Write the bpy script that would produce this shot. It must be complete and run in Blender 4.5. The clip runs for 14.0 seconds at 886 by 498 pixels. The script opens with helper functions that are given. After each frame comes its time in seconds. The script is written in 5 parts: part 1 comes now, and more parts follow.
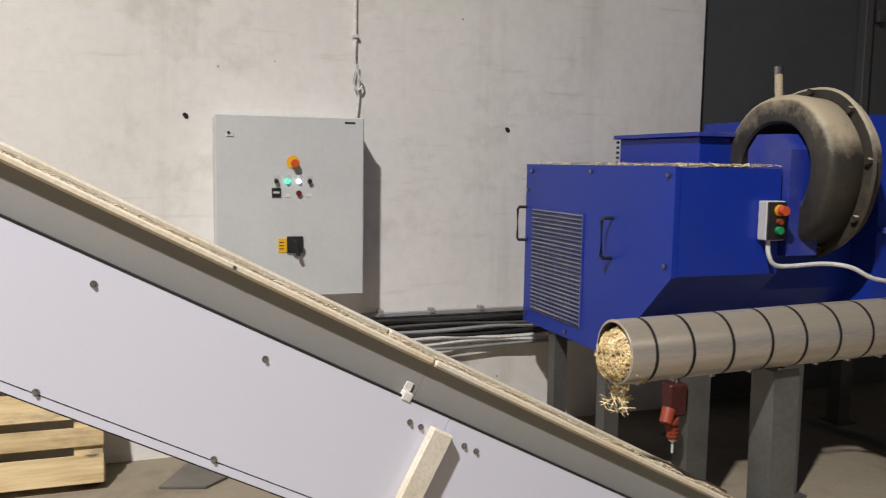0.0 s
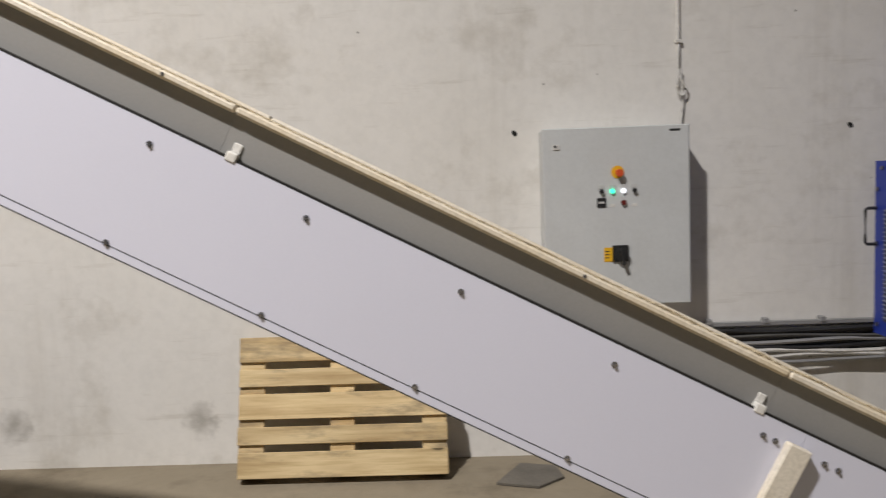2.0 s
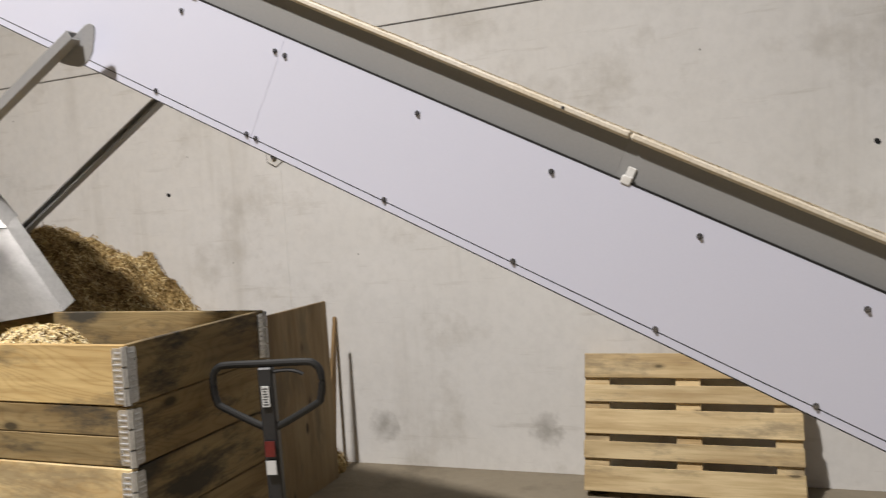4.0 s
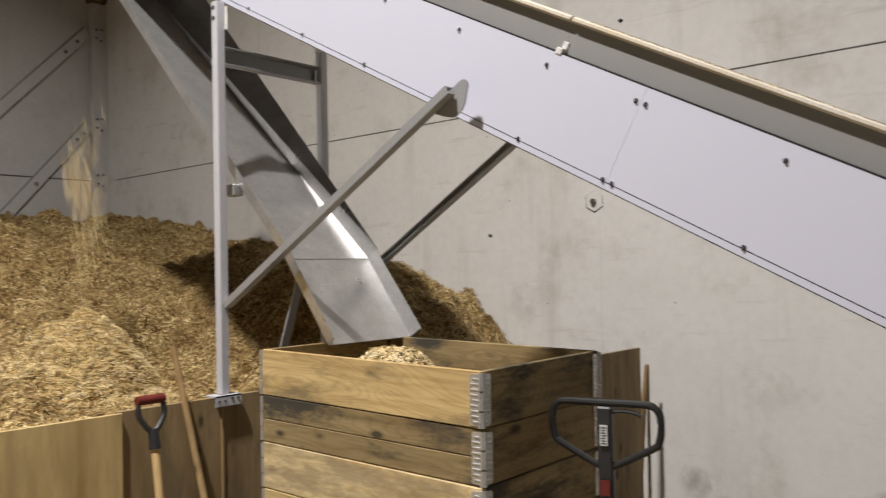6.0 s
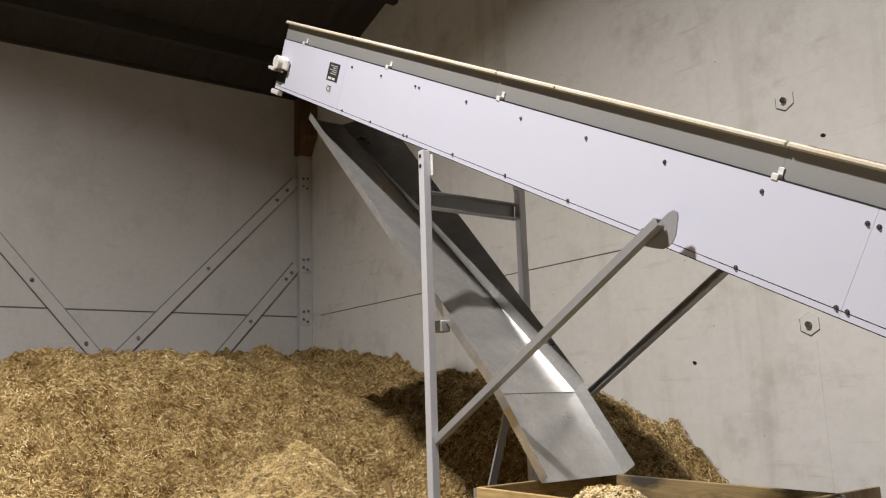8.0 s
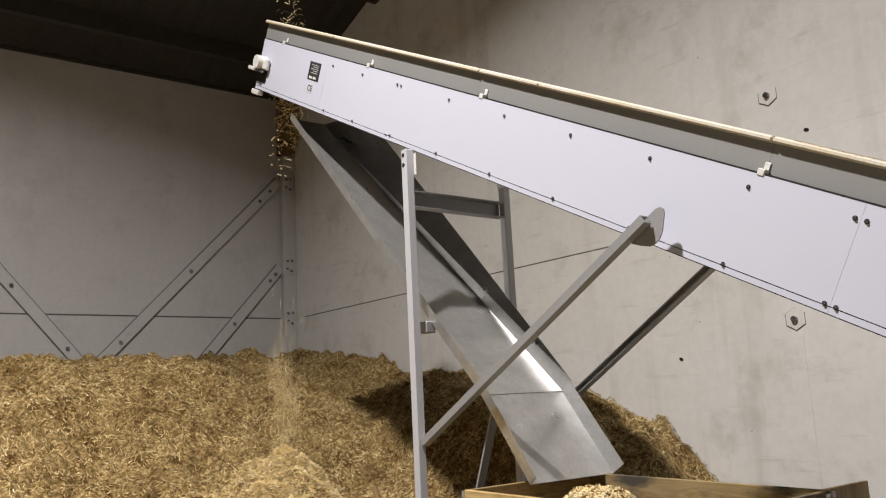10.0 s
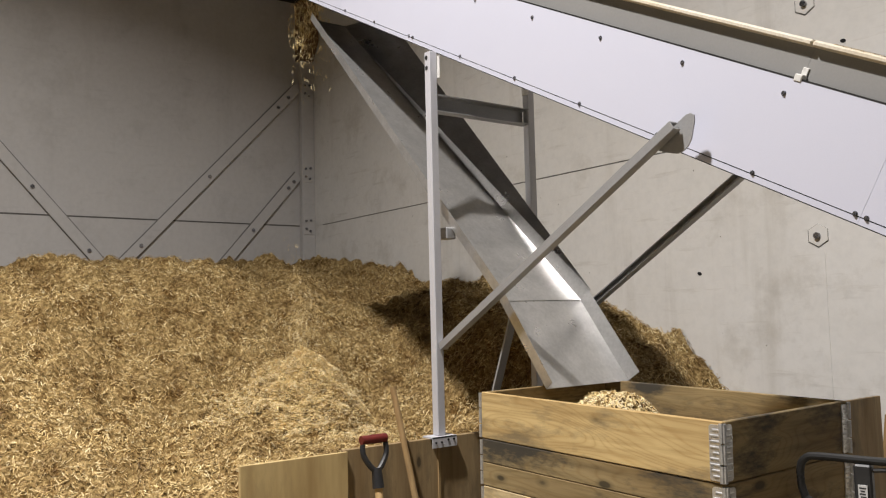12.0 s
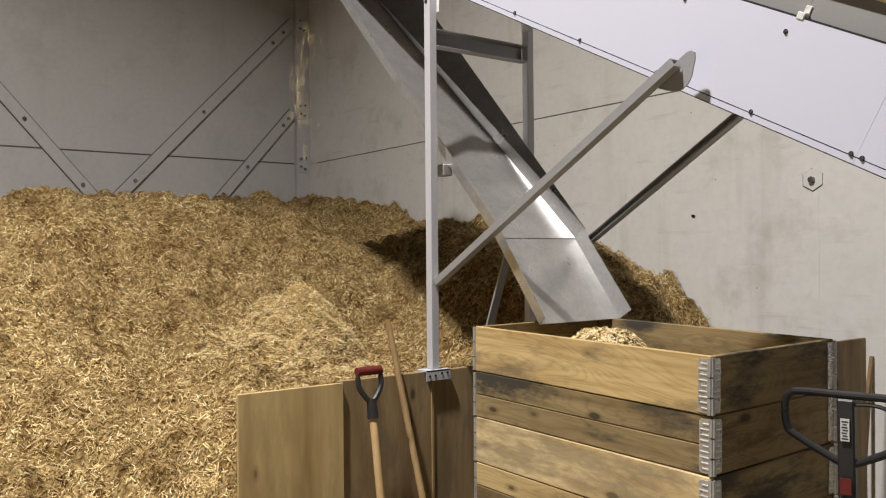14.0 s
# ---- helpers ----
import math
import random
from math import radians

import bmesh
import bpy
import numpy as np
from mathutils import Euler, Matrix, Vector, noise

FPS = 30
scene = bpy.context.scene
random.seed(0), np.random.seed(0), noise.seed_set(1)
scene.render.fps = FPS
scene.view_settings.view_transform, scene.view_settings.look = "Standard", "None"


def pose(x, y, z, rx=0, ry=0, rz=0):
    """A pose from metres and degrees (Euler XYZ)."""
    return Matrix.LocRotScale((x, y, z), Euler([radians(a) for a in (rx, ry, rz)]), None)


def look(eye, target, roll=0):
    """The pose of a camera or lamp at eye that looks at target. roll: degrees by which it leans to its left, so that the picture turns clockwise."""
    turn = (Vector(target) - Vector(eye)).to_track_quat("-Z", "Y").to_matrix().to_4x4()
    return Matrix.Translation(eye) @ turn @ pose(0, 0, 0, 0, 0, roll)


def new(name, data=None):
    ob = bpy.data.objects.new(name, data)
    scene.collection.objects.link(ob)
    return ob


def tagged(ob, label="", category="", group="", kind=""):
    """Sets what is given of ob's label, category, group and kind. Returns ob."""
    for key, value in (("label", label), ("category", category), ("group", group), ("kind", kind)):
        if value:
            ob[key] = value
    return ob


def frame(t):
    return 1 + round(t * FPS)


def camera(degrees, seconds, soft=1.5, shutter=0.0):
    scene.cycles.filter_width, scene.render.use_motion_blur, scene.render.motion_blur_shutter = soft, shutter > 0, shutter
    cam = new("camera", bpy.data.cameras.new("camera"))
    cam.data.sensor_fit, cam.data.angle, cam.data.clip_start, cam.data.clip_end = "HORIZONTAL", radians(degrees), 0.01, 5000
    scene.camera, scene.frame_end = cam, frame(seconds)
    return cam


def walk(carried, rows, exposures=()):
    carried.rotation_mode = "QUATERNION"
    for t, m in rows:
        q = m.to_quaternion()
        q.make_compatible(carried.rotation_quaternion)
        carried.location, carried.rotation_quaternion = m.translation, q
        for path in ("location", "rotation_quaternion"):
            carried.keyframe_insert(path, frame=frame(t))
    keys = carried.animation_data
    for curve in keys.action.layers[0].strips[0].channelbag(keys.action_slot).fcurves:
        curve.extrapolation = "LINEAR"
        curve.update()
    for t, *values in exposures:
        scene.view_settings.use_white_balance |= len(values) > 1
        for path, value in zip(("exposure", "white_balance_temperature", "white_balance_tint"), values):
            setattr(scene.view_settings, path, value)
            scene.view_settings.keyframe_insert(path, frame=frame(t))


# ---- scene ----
cam = camera(56.6, 14.0, 1.15, 0.4)
PATH = [
    (0, (0.136, 0.28, 1.703), (0.805, 2.153, 1.495), 0.9),
    (0.5, (0.123, 0.272, 1.701), (0.69, 2.177, 1.482), 0.4),
    (1, (0.103, 0.259, 1.702), (0.475, 2.211, 1.481), -0.5),
    (1.5, (0.068, 0.243, 1.711), (0.225, 2.226, 1.509), -1.5),
    (2, (0.019, 0.226, 1.713), (-0.034, 2.218, 1.534), -2.1),
    (2.5, (-0.014, 0.18, 1.719), (-0.277, 2.156, 1.556), -2.8),
    (3, (-0.054, 0.146, 1.724), (-0.499, 2.091, 1.575), -3.3),
    (3.5, (-0.136, 0.097, 1.733), (-0.739, 1.999, 1.605), -3.9),
    (6, (-0.349, -0.143, 1.732), (-1.674, 1.355, 1.781), -1.2),
    (6.5, (-0.381, -0.181, 1.736), (-1.855, 1.169, 1.77), -1.0),
    (7, (-0.391, -0.213, 1.751), (-1.958, 1.026, 1.849), -0.8),
    (7.5, (-0.403, -0.221, 1.772), (-1.987, 0.972, 2.032), -1.1),
    (8, (-0.406, -0.25, 1.778), (-1.994, 0.911, 2.138), -1.9),
    (10.5, (-0.451, -0.218, 1.793), (-2.016, 0.981, 2.132), -3.0),
    (11, (-0.463, -0.227, 1.775), (-2.047, 0.963, 2.051), -2.2),
    (11.5, (-0.48, -0.227, 1.755), (-2.088, 0.946, 1.952), -1.6),
    (12, (-0.48, -0.223, 1.756), (-2.096, 0.945, 1.906), -1.4),
    (12.5, (-0.482, -0.229, 1.74), (-2.102, 0.938, 1.856), -0.9),
    (13, (-0.491, -0.237, 1.72), (-2.114, 0.93, 1.769), -0.4),
    (13.5, (-0.486, -0.242, 1.721), (-2.107, 0.93, 1.732), -0.4),
    (14, (-0.471, -0.248, 1.725), (-2.084, 0.935, 1.735), -0.5),
]
walk(cam, [(t, look(eye, target, roll)) for t, eye, target, roll in PATH],
     exposures=((0, 0.42), (0.5, 0.5), (1, 0.42), (1.5, 0.2), (2, 0.04), (3, 0.04), (3.5, 0.0), (6, -0.22), (7, -0.18), (8, -0.2), (10.5, -0.19), (12, -0.18), (14, -0.18)))

# ---- light: a hall lamp out of the picture, and an added fill lamp ----
world = bpy.data.worlds.new("world")
scene.world = world
world.use_nodes = True
world.node_tree.nodes["Background"].inputs[0].default_value = (0.05, 0.05, 0.055, 1)
world.node_tree.nodes["Background"].inputs[1].default_value = 0.3


def hall_or_fill_lamp(eye, target, watts, size, colour):
    data = bpy.data.lights.new("hall_or_fill_lamp", "AREA")
    data.shape, data.size, data.energy, data.color = "DISK", size, watts, colour
    data.spread = radians(150)
    ob = new("hall_or_fill_lamp", data)
    ob.matrix_world = look(eye, target)


hall_or_fill_lamp((-2.75, -1.0, 8.5), (-2.98, -2.2, 0.5), 1210, 0.4, (1.0, 0.955, 0.925))
# weak fill lamp, added to brighten the machine's end
hall_or_fill_lamp((6.5, -5.0, 7.0), (4.5, 1.0, 0.0), 17, 0.5, (1.0, 0.955, 0.925))

# ---- materials ----


def nodes_of(name):
    m = bpy.data.materials.new(name)
    m.use_nodes = True
    return m, m.node_tree.nodes, m.node_tree.links, m.node_tree.nodes["Principled BSDF"]


def ramp(nt, links, source, stops):
    r = nt.new("ShaderNodeValToRGB")
    while len(r.color_ramp.elements) < len(stops):
        r.color_ramp.elements.new(0.5)
    for e, (p, c) in zip(r.color_ramp.elements, stops):
        e.position, e.color = p, (*c, 1)
    links.new(source, r.inputs[0])
    return r


def noise_tex(nt, links, vec, scale, detail=6, rough=0.6, stretch=None):
    n = nt.new("ShaderNodeTexNoise")
    n.inputs["Scale"].default_value, n.inputs["Detail"].default_value, n.inputs["Roughness"].default_value = scale, detail, rough
    if stretch:
        mp = nt.new("ShaderNodeMapping")
        mp.inputs["Scale"].default_value = stretch
        links.new(vec, mp.inputs[0])
        vec = mp.outputs[0]
    links.new(vec, n.inputs["Vector"])
    return n


def mix(nt, links, fac, a, b, mode="MIX"):
    m = nt.new("ShaderNodeMix")
    m.data_type, m.blend_type = "RGBA", mode
    for sock, v in ((m.inputs[0], fac), (m.inputs[6], a), (m.inputs[7], b)):
        if isinstance(v, bpy.types.NodeSocket):
            links.new(v, sock)
        elif isinstance(v, tuple):
            sock.default_value = (*v, 1)
        else:
            sock.default_value = v
    return m.outputs[2]


def coords(nt, links, offset=True):
    """Object coordinates, shifted by a random of the object."""
    tc = nt.new("ShaderNodeTexCoord")
    if not offset:
        return tc.outputs["Object"]
    info = nt.new("ShaderNodeObjectInfo")
    mul = nt.new("ShaderNodeMath")
    mul.operation = "MULTIPLY"
    mul.inputs[1].default_value = 37.0
    links.new(info.outputs["Random"], mul.inputs[0])
    add = nt.new("ShaderNodeVectorMath")
    links.new(tc.outputs["Object"], add.inputs[0])
    links.new(mul.outputs[0], add.inputs[1])
    return add.outputs[0]


def bump(nt, links, bsdf, height, strength, distance):
    b = nt.new("ShaderNodeBump")
    b.inputs["Strength"].default_value, b.inputs["Distance"].default_value = strength, distance
    links.new(height, b.inputs["Height"])
    links.new(b.outputs[0], bsdf.inputs["Normal"])


def surface(name, base, second, rough=0.5, metal=0.0, big=1.5, small=40, amount=0.5, grain=0.25, depth=0.001, stretch=None, spec=0.5):
    """A surface of two tones at two scales, with fine relief."""
    m, nt, links, bsdf = nodes_of(name)
    vec = coords(nt, links)
    n1 = noise_tex(nt, links, vec, big, 5, 0.6, stretch)
    n2 = noise_tex(nt, links, vec, small, 4, 0.6, stretch)
    r1 = ramp(nt, links, n1.outputs["Fac"], [(0.35, (0, 0, 0)), (0.7, (amount,) * 3)])
    col = mix(nt, links, r1.outputs[0], base, second)
    r2 = ramp(nt, links, n2.outputs["Fac"], [(0.3, (1 - grain,) * 3), (0.65, (1, 1, 1))])
    col = mix(nt, links, 1.0, col, r2.outputs[0], "MULTIPLY")
    links.new(col, bsdf.inputs["Base Color"])
    rr = nt.new("ShaderNodeMapRange")
    rr.inputs[3].default_value, rr.inputs[4].default_value = max(0.05, rough - 0.12), min(1, rough + 0.12)
    links.new(n1.outputs["Fac"], rr.inputs[0])
    links.new(rr.outputs[0], bsdf.inputs["Roughness"])
    bsdf.inputs["Metallic"].default_value = metal
    bsdf.inputs["Specular IOR Level"].default_value = spec
    if depth:
        bump(nt, links, bsdf, n2.outputs["Fac"], 0.5, depth)
    return m


def wood(name, light, dark, grime, axis=0, grime_amount=0.5, figure=0.0):
    """Sawn wood with grain along one axis, knots and dirt."""
    m, nt, links, bsdf = nodes_of(name)
    vec = coords(nt, links)
    st = [22.0, 22.0, 22.0]
    st[axis] = 1.2
    g = noise_tex(nt, links, vec, 1.6, 8, 0.65, tuple(st))
    st2 = [5.0, 5.0, 5.0]
    st2[axis] = 0.8
    wide = noise_tex(nt, links, vec, 1.4, 4, 0.55, tuple(st2))
    st4 = [5.0, 5.0, 5.0]
    st4[axis] = 1.5
    d = noise_tex(nt, links, vec, 1.3, 7, 0.7, tuple(st4))
    col = ramp(nt, links, g.outputs["Fac"], [(0.3, dark), (0.55, light), (0.8, tuple(0.9 * c for c in light))]).outputs[0]
    tone = ramp(nt, links, wide.outputs["Fac"], [(0.32, (0.62, 0.55, 0.46)), (0.6, (1.0, 1.0, 1.0))])
    col = mix(nt, links, 1.0, col, tone.outputs[0], "MULTIPLY")
    if figure:
        # flame figure: year rings cut by the saw
        st5 = [7.0, 7.0, 7.0]
        st5[axis] = 1.5
        f = noise_tex(nt, links, vec, 1.0, 1, 0.4, tuple(st5))
        rings = nt.new("ShaderNodeMath")
        rings.operation = "MULTIPLY"
        links.new(f.outputs["Fac"], rings.inputs[0])
        rings.inputs[1].default_value = 44.0
        fold = nt.new("ShaderNodeMath")
        fold.operation = "PINGPONG"
        links.new(rings.outputs[0], fold.inputs[0])
        fold.inputs[1].default_value = 1.0
        low = 1 - figure
        fg = ramp(nt, links, fold.outputs[0], [(0.0, (low, low * 0.92, low * 0.8)), (0.35, (0.95, 0.94, 0.91)), (1.0, (1, 1, 1))])
        col = mix(nt, links, 0.8, col, fg.outputs[0], "MULTIPLY")
    gm = ramp(nt, links, d.outputs["Fac"], [(0.49, (0, 0, 0)), (0.62, (grime_amount,) * 3)])
    col = mix(nt, links, gm.outputs[0], col, grime)
    st3 = [7.0, 7.0, 7.0]
    st3[axis] = 3.2
    mp = nt.new("ShaderNodeMapping")
    mp.inputs["Scale"].default_value = st3
    links.new(vec, mp.inputs[0])
    vor = nt.new("ShaderNodeTexVoronoi")
    vor.inputs["Scale"].default_value = 1.0
    links.new(mp.outputs[0], vor.inputs["Vector"])
    kn = ramp(nt, links, vor.outputs["Distance"], [(0.085, (0.92, 0.92, 0.92)), (0.115, (0.35, 0.35, 0.35)), (0.18, (0, 0, 0))])
    col = mix(nt, links, kn.outputs[0], col, tuple(0.2 * c for c in dark))
    info = nt.new("ShaderNodeObjectInfo")
    tint = ramp(nt, links, info.outputs["Random"], [(0.0, (0.84, 0.81, 0.76)), (0.5, (0.96, 0.94, 0.91)), (1.0, (1.08, 1.04, 0.98))])
    col = mix(nt, links, 1.0, col, tint.outputs[0], "MULTIPLY")
    links.new(col, bsdf.inputs["Base Color"])
    bsdf.inputs["Roughness"].default_value = 0.78
    bump(nt, links, bsdf, g.outputs["Fac"], 0.4, 0.0015)
    return m


def plaster(name, base, dirt, warm, scuff=True, relief=0.006, smudges=()):
    """Old white-painted cast concrete: clouds, dirty patches, streaks, pores."""
    m, nt, links, bsdf = nodes_of(name)
    vec = coords(nt, links, False)
    cloud = noise_tex(nt, links, vec, 0.7, 8, 0.62)
    patch = noise_tex(nt, links, vec, 1.7, 8, 0.68)
    fine = noise_tex(nt, links, vec, 16, 6, 0.6)
    grain = noise_tex(nt, links, vec, 110, 3, 0.6)
    streak = noise_tex(nt, links, vec, 1.0, 6, 0.6, (3.2, 3.2, 0.25))
    scrape = noise_tex(nt, links, vec, 1.0, 5, 0.6, (2.0, 2.0, 18.0))
    col = mix(nt, links, ramp(nt, links, cloud.outputs["Fac"], [(0.38, (0, 0, 0)), (0.70, (0.6,) * 3)]).outputs[0], base, warm)
    col = mix(nt, links, ramp(nt, links, patch.outputs["Fac"], [(0.54, (0, 0, 0)), (0.76, (0.65,) * 3)]).outputs[0], col, dirt)
    col = mix(nt, links, ramp(nt, links, streak.outputs["Fac"], [(0.56, (0, 0, 0)), (0.76, (0.4,) * 3)]).outputs[0], col, dirt)
    col = mix(nt, links, ramp(nt, links, scrape.outputs["Fac"], [(0.60, (0, 0, 0)), (0.72, (0.28,) * 3)]).outputs[0], col, dirt)
    col = mix(nt, links, 1.0, col, ramp(nt, links, fine.outputs["Fac"], [(0.3, (0.94,) * 3), (0.6, (1, 1, 1))]).outputs[0], "MULTIPLY")
    vor = nt.new("ShaderNodeTexVoronoi")
    vor.inputs["Scale"].default_value = 4.5
    links.new(vec, vor.inputs["Vector"])
    pore = ramp(nt, links, vor.outputs["Distance"], [(0.02, (0.8,) * 3), (0.035, (0, 0, 0))])
    if scuff:
        col = mix(nt, links, pore.outputs[0], col, tuple(0.35 * c for c in dirt))
    for x, y, z, r in smudges:
        dist = nt.new("ShaderNodeVectorMath")
        dist.operation = "DISTANCE"
        warp = nt.new("ShaderNodeVectorMath")
        warp.operation = "MULTIPLY_ADD"
        links.new(fine.outputs["Color"], warp.inputs[0])
        warp.inputs[1].default_value = (2.4 * r, 0, 1.5 * r)
        links.new(vec, warp.inputs[2])
        links.new(warp.outputs[0], dist.inputs[0])
        dist.inputs[1].default_value = (x + 1.2 * r, y, z + 0.75 * r)
        soft = ramp(nt, links, dist.outputs["Value"], [(0.2 * r, (0.6,) * 3), (1.3 * r, (0, 0, 0))])
        col = mix(nt, links, soft.outputs[0], col, tuple(0.5 * c for c in dirt))
    links.new(col, bsdf.inputs["Base Color"])
    bsdf.inputs["Roughness"].default_value = 0.82
    bsdf.inputs["Specular IOR Level"].default_value = 0.25
    h = mix(nt, links, 0.12, fine.outputs["Fac"], grain.outputs["Fac"])
    bump(nt, links, bsdf, h, 0.5, relief)
    return m


def plain(name, colour, rough=0.5, metal=0.0, glow=0.0):
    m, nt, links, bsdf = nodes_of(name)
    bsdf.inputs["Base Color"].default_value = (*colour, 1)
    bsdf.inputs["Roughness"].default_value, bsdf.inputs["Metallic"].default_value = rough, metal
    if glow:
        bsdf.inputs["Emission Color"].default_value = (*colour, 1)
        bsdf.inputs["Emission Strength"].default_value = glow
    return m


def straw_mat(name, stops, old=True):
    m, nt, links, bsdf = nodes_of(name)
    geo = nt.new("ShaderNodeNewGeometry")
    col = ramp(nt, links, geo.outputs["Random Per Island"], stops).outputs[0]
    tc = nt.new("ShaderNodeTexCoord")
    n = noise_tex(nt, links, tc.outputs["Object"], 3.2, 9, 0.78)
    # noise tones: brownish straw, plus the shade of hollows put into the colour
    tone = ramp(nt, links, n.outputs["Fac"], [(0.36, (0.30, 0.23, 0.155)), (0.46, (0.78, 0.72, 0.64)), (0.57, (1.12, 1.12, 1.10))])
    # old sets how far these tones darken the pieces
    col = mix(nt, links, 1.0 if old else 0.15, col, tone.outputs[0], "MULTIPLY")
    c = noise_tex(nt, links, tc.outputs["Object"], 26.0, 3, 0.6)
    clump = ramp(nt, links, c.outputs["Fac"], [(0.38, (0.46, 0.39, 0.3)), (0.52, (1, 1, 1))])
    col = mix(nt, links, 0.9 if old else 0.5, col, clump.outputs[0], "MULTIPLY")
    links.new(col, bsdf.inputs["Base Color"])
    bsdf.inputs["Roughness"].default_value = 0.6
    bsdf.inputs["Specular IOR Level"].default_value = 0.3
    return m


def straw_bed(name):
    m, nt, links, bsdf = nodes_of(name)
    vec = coords(nt, links, False)
    a = noise_tex(nt, links, vec, 6.5, 8, 0.72)
    b = noise_tex(nt, links, vec, 34, 6, 0.75)
    c = noise_tex(nt, links, vec, 90, 3, 0.7)
    # low spots of the relief are coloured dark, as shaded crevices
    col = ramp(nt, links, b.outputs["Fac"], [(0.32, (0.06, 0.037, 0.013)), (0.5, (0.33, 0.225, 0.09)), (0.68, (0.72, 0.54, 0.26))]).outputs[0]
    tone = ramp(nt, links, a.outputs["Fac"], [(0.38, (0.42, 0.34, 0.25)), (0.55, (1, 1, 1))])
    col = mix(nt, links, 1.0, col, tone.outputs[0], "MULTIPLY")
    links.new(col, bsdf.inputs["Base Color"])
    bsdf.inputs["Roughness"].default_value = 0.9
    bsdf.inputs["Specular IOR Level"].default_value = 0.1
    h = mix(nt, links, 0.35, b.outputs["Fac"], c.outputs["Fac"])
    bump(nt, links, bsdf, h, 0.9, 0.03)
    return m


WALL = plaster("white_painted_concrete", (0.80, 0.785, 0.755), (0.46, 0.425, 0.365), (0.70, 0.68, 0.635), relief=0.003,
               smudges=((-2.78, 5.1, 0.27, 0.1), (-1.62, 5.1, 0.28, 0.1), (1.95, 5.1, 0.42, 0.11)))
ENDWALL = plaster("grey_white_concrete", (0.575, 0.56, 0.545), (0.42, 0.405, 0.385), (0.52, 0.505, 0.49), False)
FLOOR = plaster("dusty_concrete_floor", (0.29, 0.25, 0.185), (0.11, 0.088, 0.06), (0.2, 0.165, 0.115), False, 0.012)
# dark tone that holds back bounced light from the unseen walls
DARKWALL = plaster("low_bounce_grey_concrete", (0.15, 0.15, 0.145), (0.10, 0.098, 0.095), (0.13, 0.13, 0.125), False)
ROOF = surface("dark_roof_sheet", (0.05, 0.042, 0.036), (0.03, 0.025, 0.02), 0.8, 0, 1, 20)
JOINT = surface("dark_joint", (0.16, 0.15, 0.14), (0.1, 0.1, 0.09), 0.9)
PALEEDGE = surface("grey_edge_line", (0.27, 0.26, 0.25), (0.2, 0.19, 0.18), 0.9)
PANEL = surface("pale_grey_powder_coat", (0.575, 0.585, 0.685), (0.54, 0.55, 0.645), 0.5, 0, 1.1, 260, 0.6, 0.03, 0.0002)
PANEL_DUSTY = surface("pale_coat_with_dust", (0.66, 0.61, 0.52), (0.60, 0.51, 0.36), 0.7, 0, 4, 90, 0.9, 0.22, 0.0012)
GUARD = surface("grey_guard_sheet", (0.25, 0.247, 0.24), (0.21, 0.207, 0.2), 0.55, 0.0, 1.2, 120, 0.7, 0.06, 0.0003)
DUST = surface("straw_dust", (0.64, 0.55, 0.41), (0.54, 0.44, 0.29), 0.95, 0, 9, 90, 0.8, 0.3, 0.004)
BOLT = surface("zinc_bolt", (0.34, 0.34, 0.36), (0.16, 0.16, 0.17), 0.26, 0.9, 40, 200)
STEEL = surface("painted_grey_steel", (0.36, 0.36, 0.365), (0.29, 0.29, 0.29), 0.45, 0.25, 3, 120, 0.6, 0.1, 0.0003)
POST = surface("pale_grey_painted_post", (0.54, 0.54, 0.575), (0.48, 0.48, 0.5), 0.45, 0.0, 3, 120, 0.6, 0.06, 0.0003)
HINGE = surface("zinc_hinge", (0.72, 0.73, 0.74), (0.5, 0.5, 0.5), 0.32, 0.7, 14, 90, 0.8, 0.25, 0.0006)
GALV = surface("galvanised_sheet", (0.66, 0.65, 0.64), (0.46, 0.46, 0.45), 0.31, 0.8, 7, 60, 0.8, 0.12, 0.0004)
TUBE = surface("brushed_steel_tube", (0.68, 0.645, 0.62), (0.56, 0.50, 0.44), 0.32, 0.68, 5, 60, 0.8, 0.2, 0.0004, (0.3, 6, 6))
BLUE = surface("ultramarine_machine_paint", (0.007, 0.034, 0.36), (0.014, 0.04, 0.32), 0.38, 0, 3, 90, 0.7, 0.12, 0.0003)
BLUE_DUSTY = surface("dusty_blue_paint", (0.012, 0.035, 0.34), (0.10, 0.11, 0.26), 0.55, 0, 5, 60, 0.6, 0.15, 0.0004)
VENT = surface("dust_grey_vent", (0.10, 0.12, 0.27), (0.30, 0.30, 0.33), 0.5, 0, 4, 90, 0.8, 0.2, 0.0003)
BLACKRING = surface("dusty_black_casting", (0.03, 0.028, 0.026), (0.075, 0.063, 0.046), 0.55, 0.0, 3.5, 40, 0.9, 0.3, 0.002)


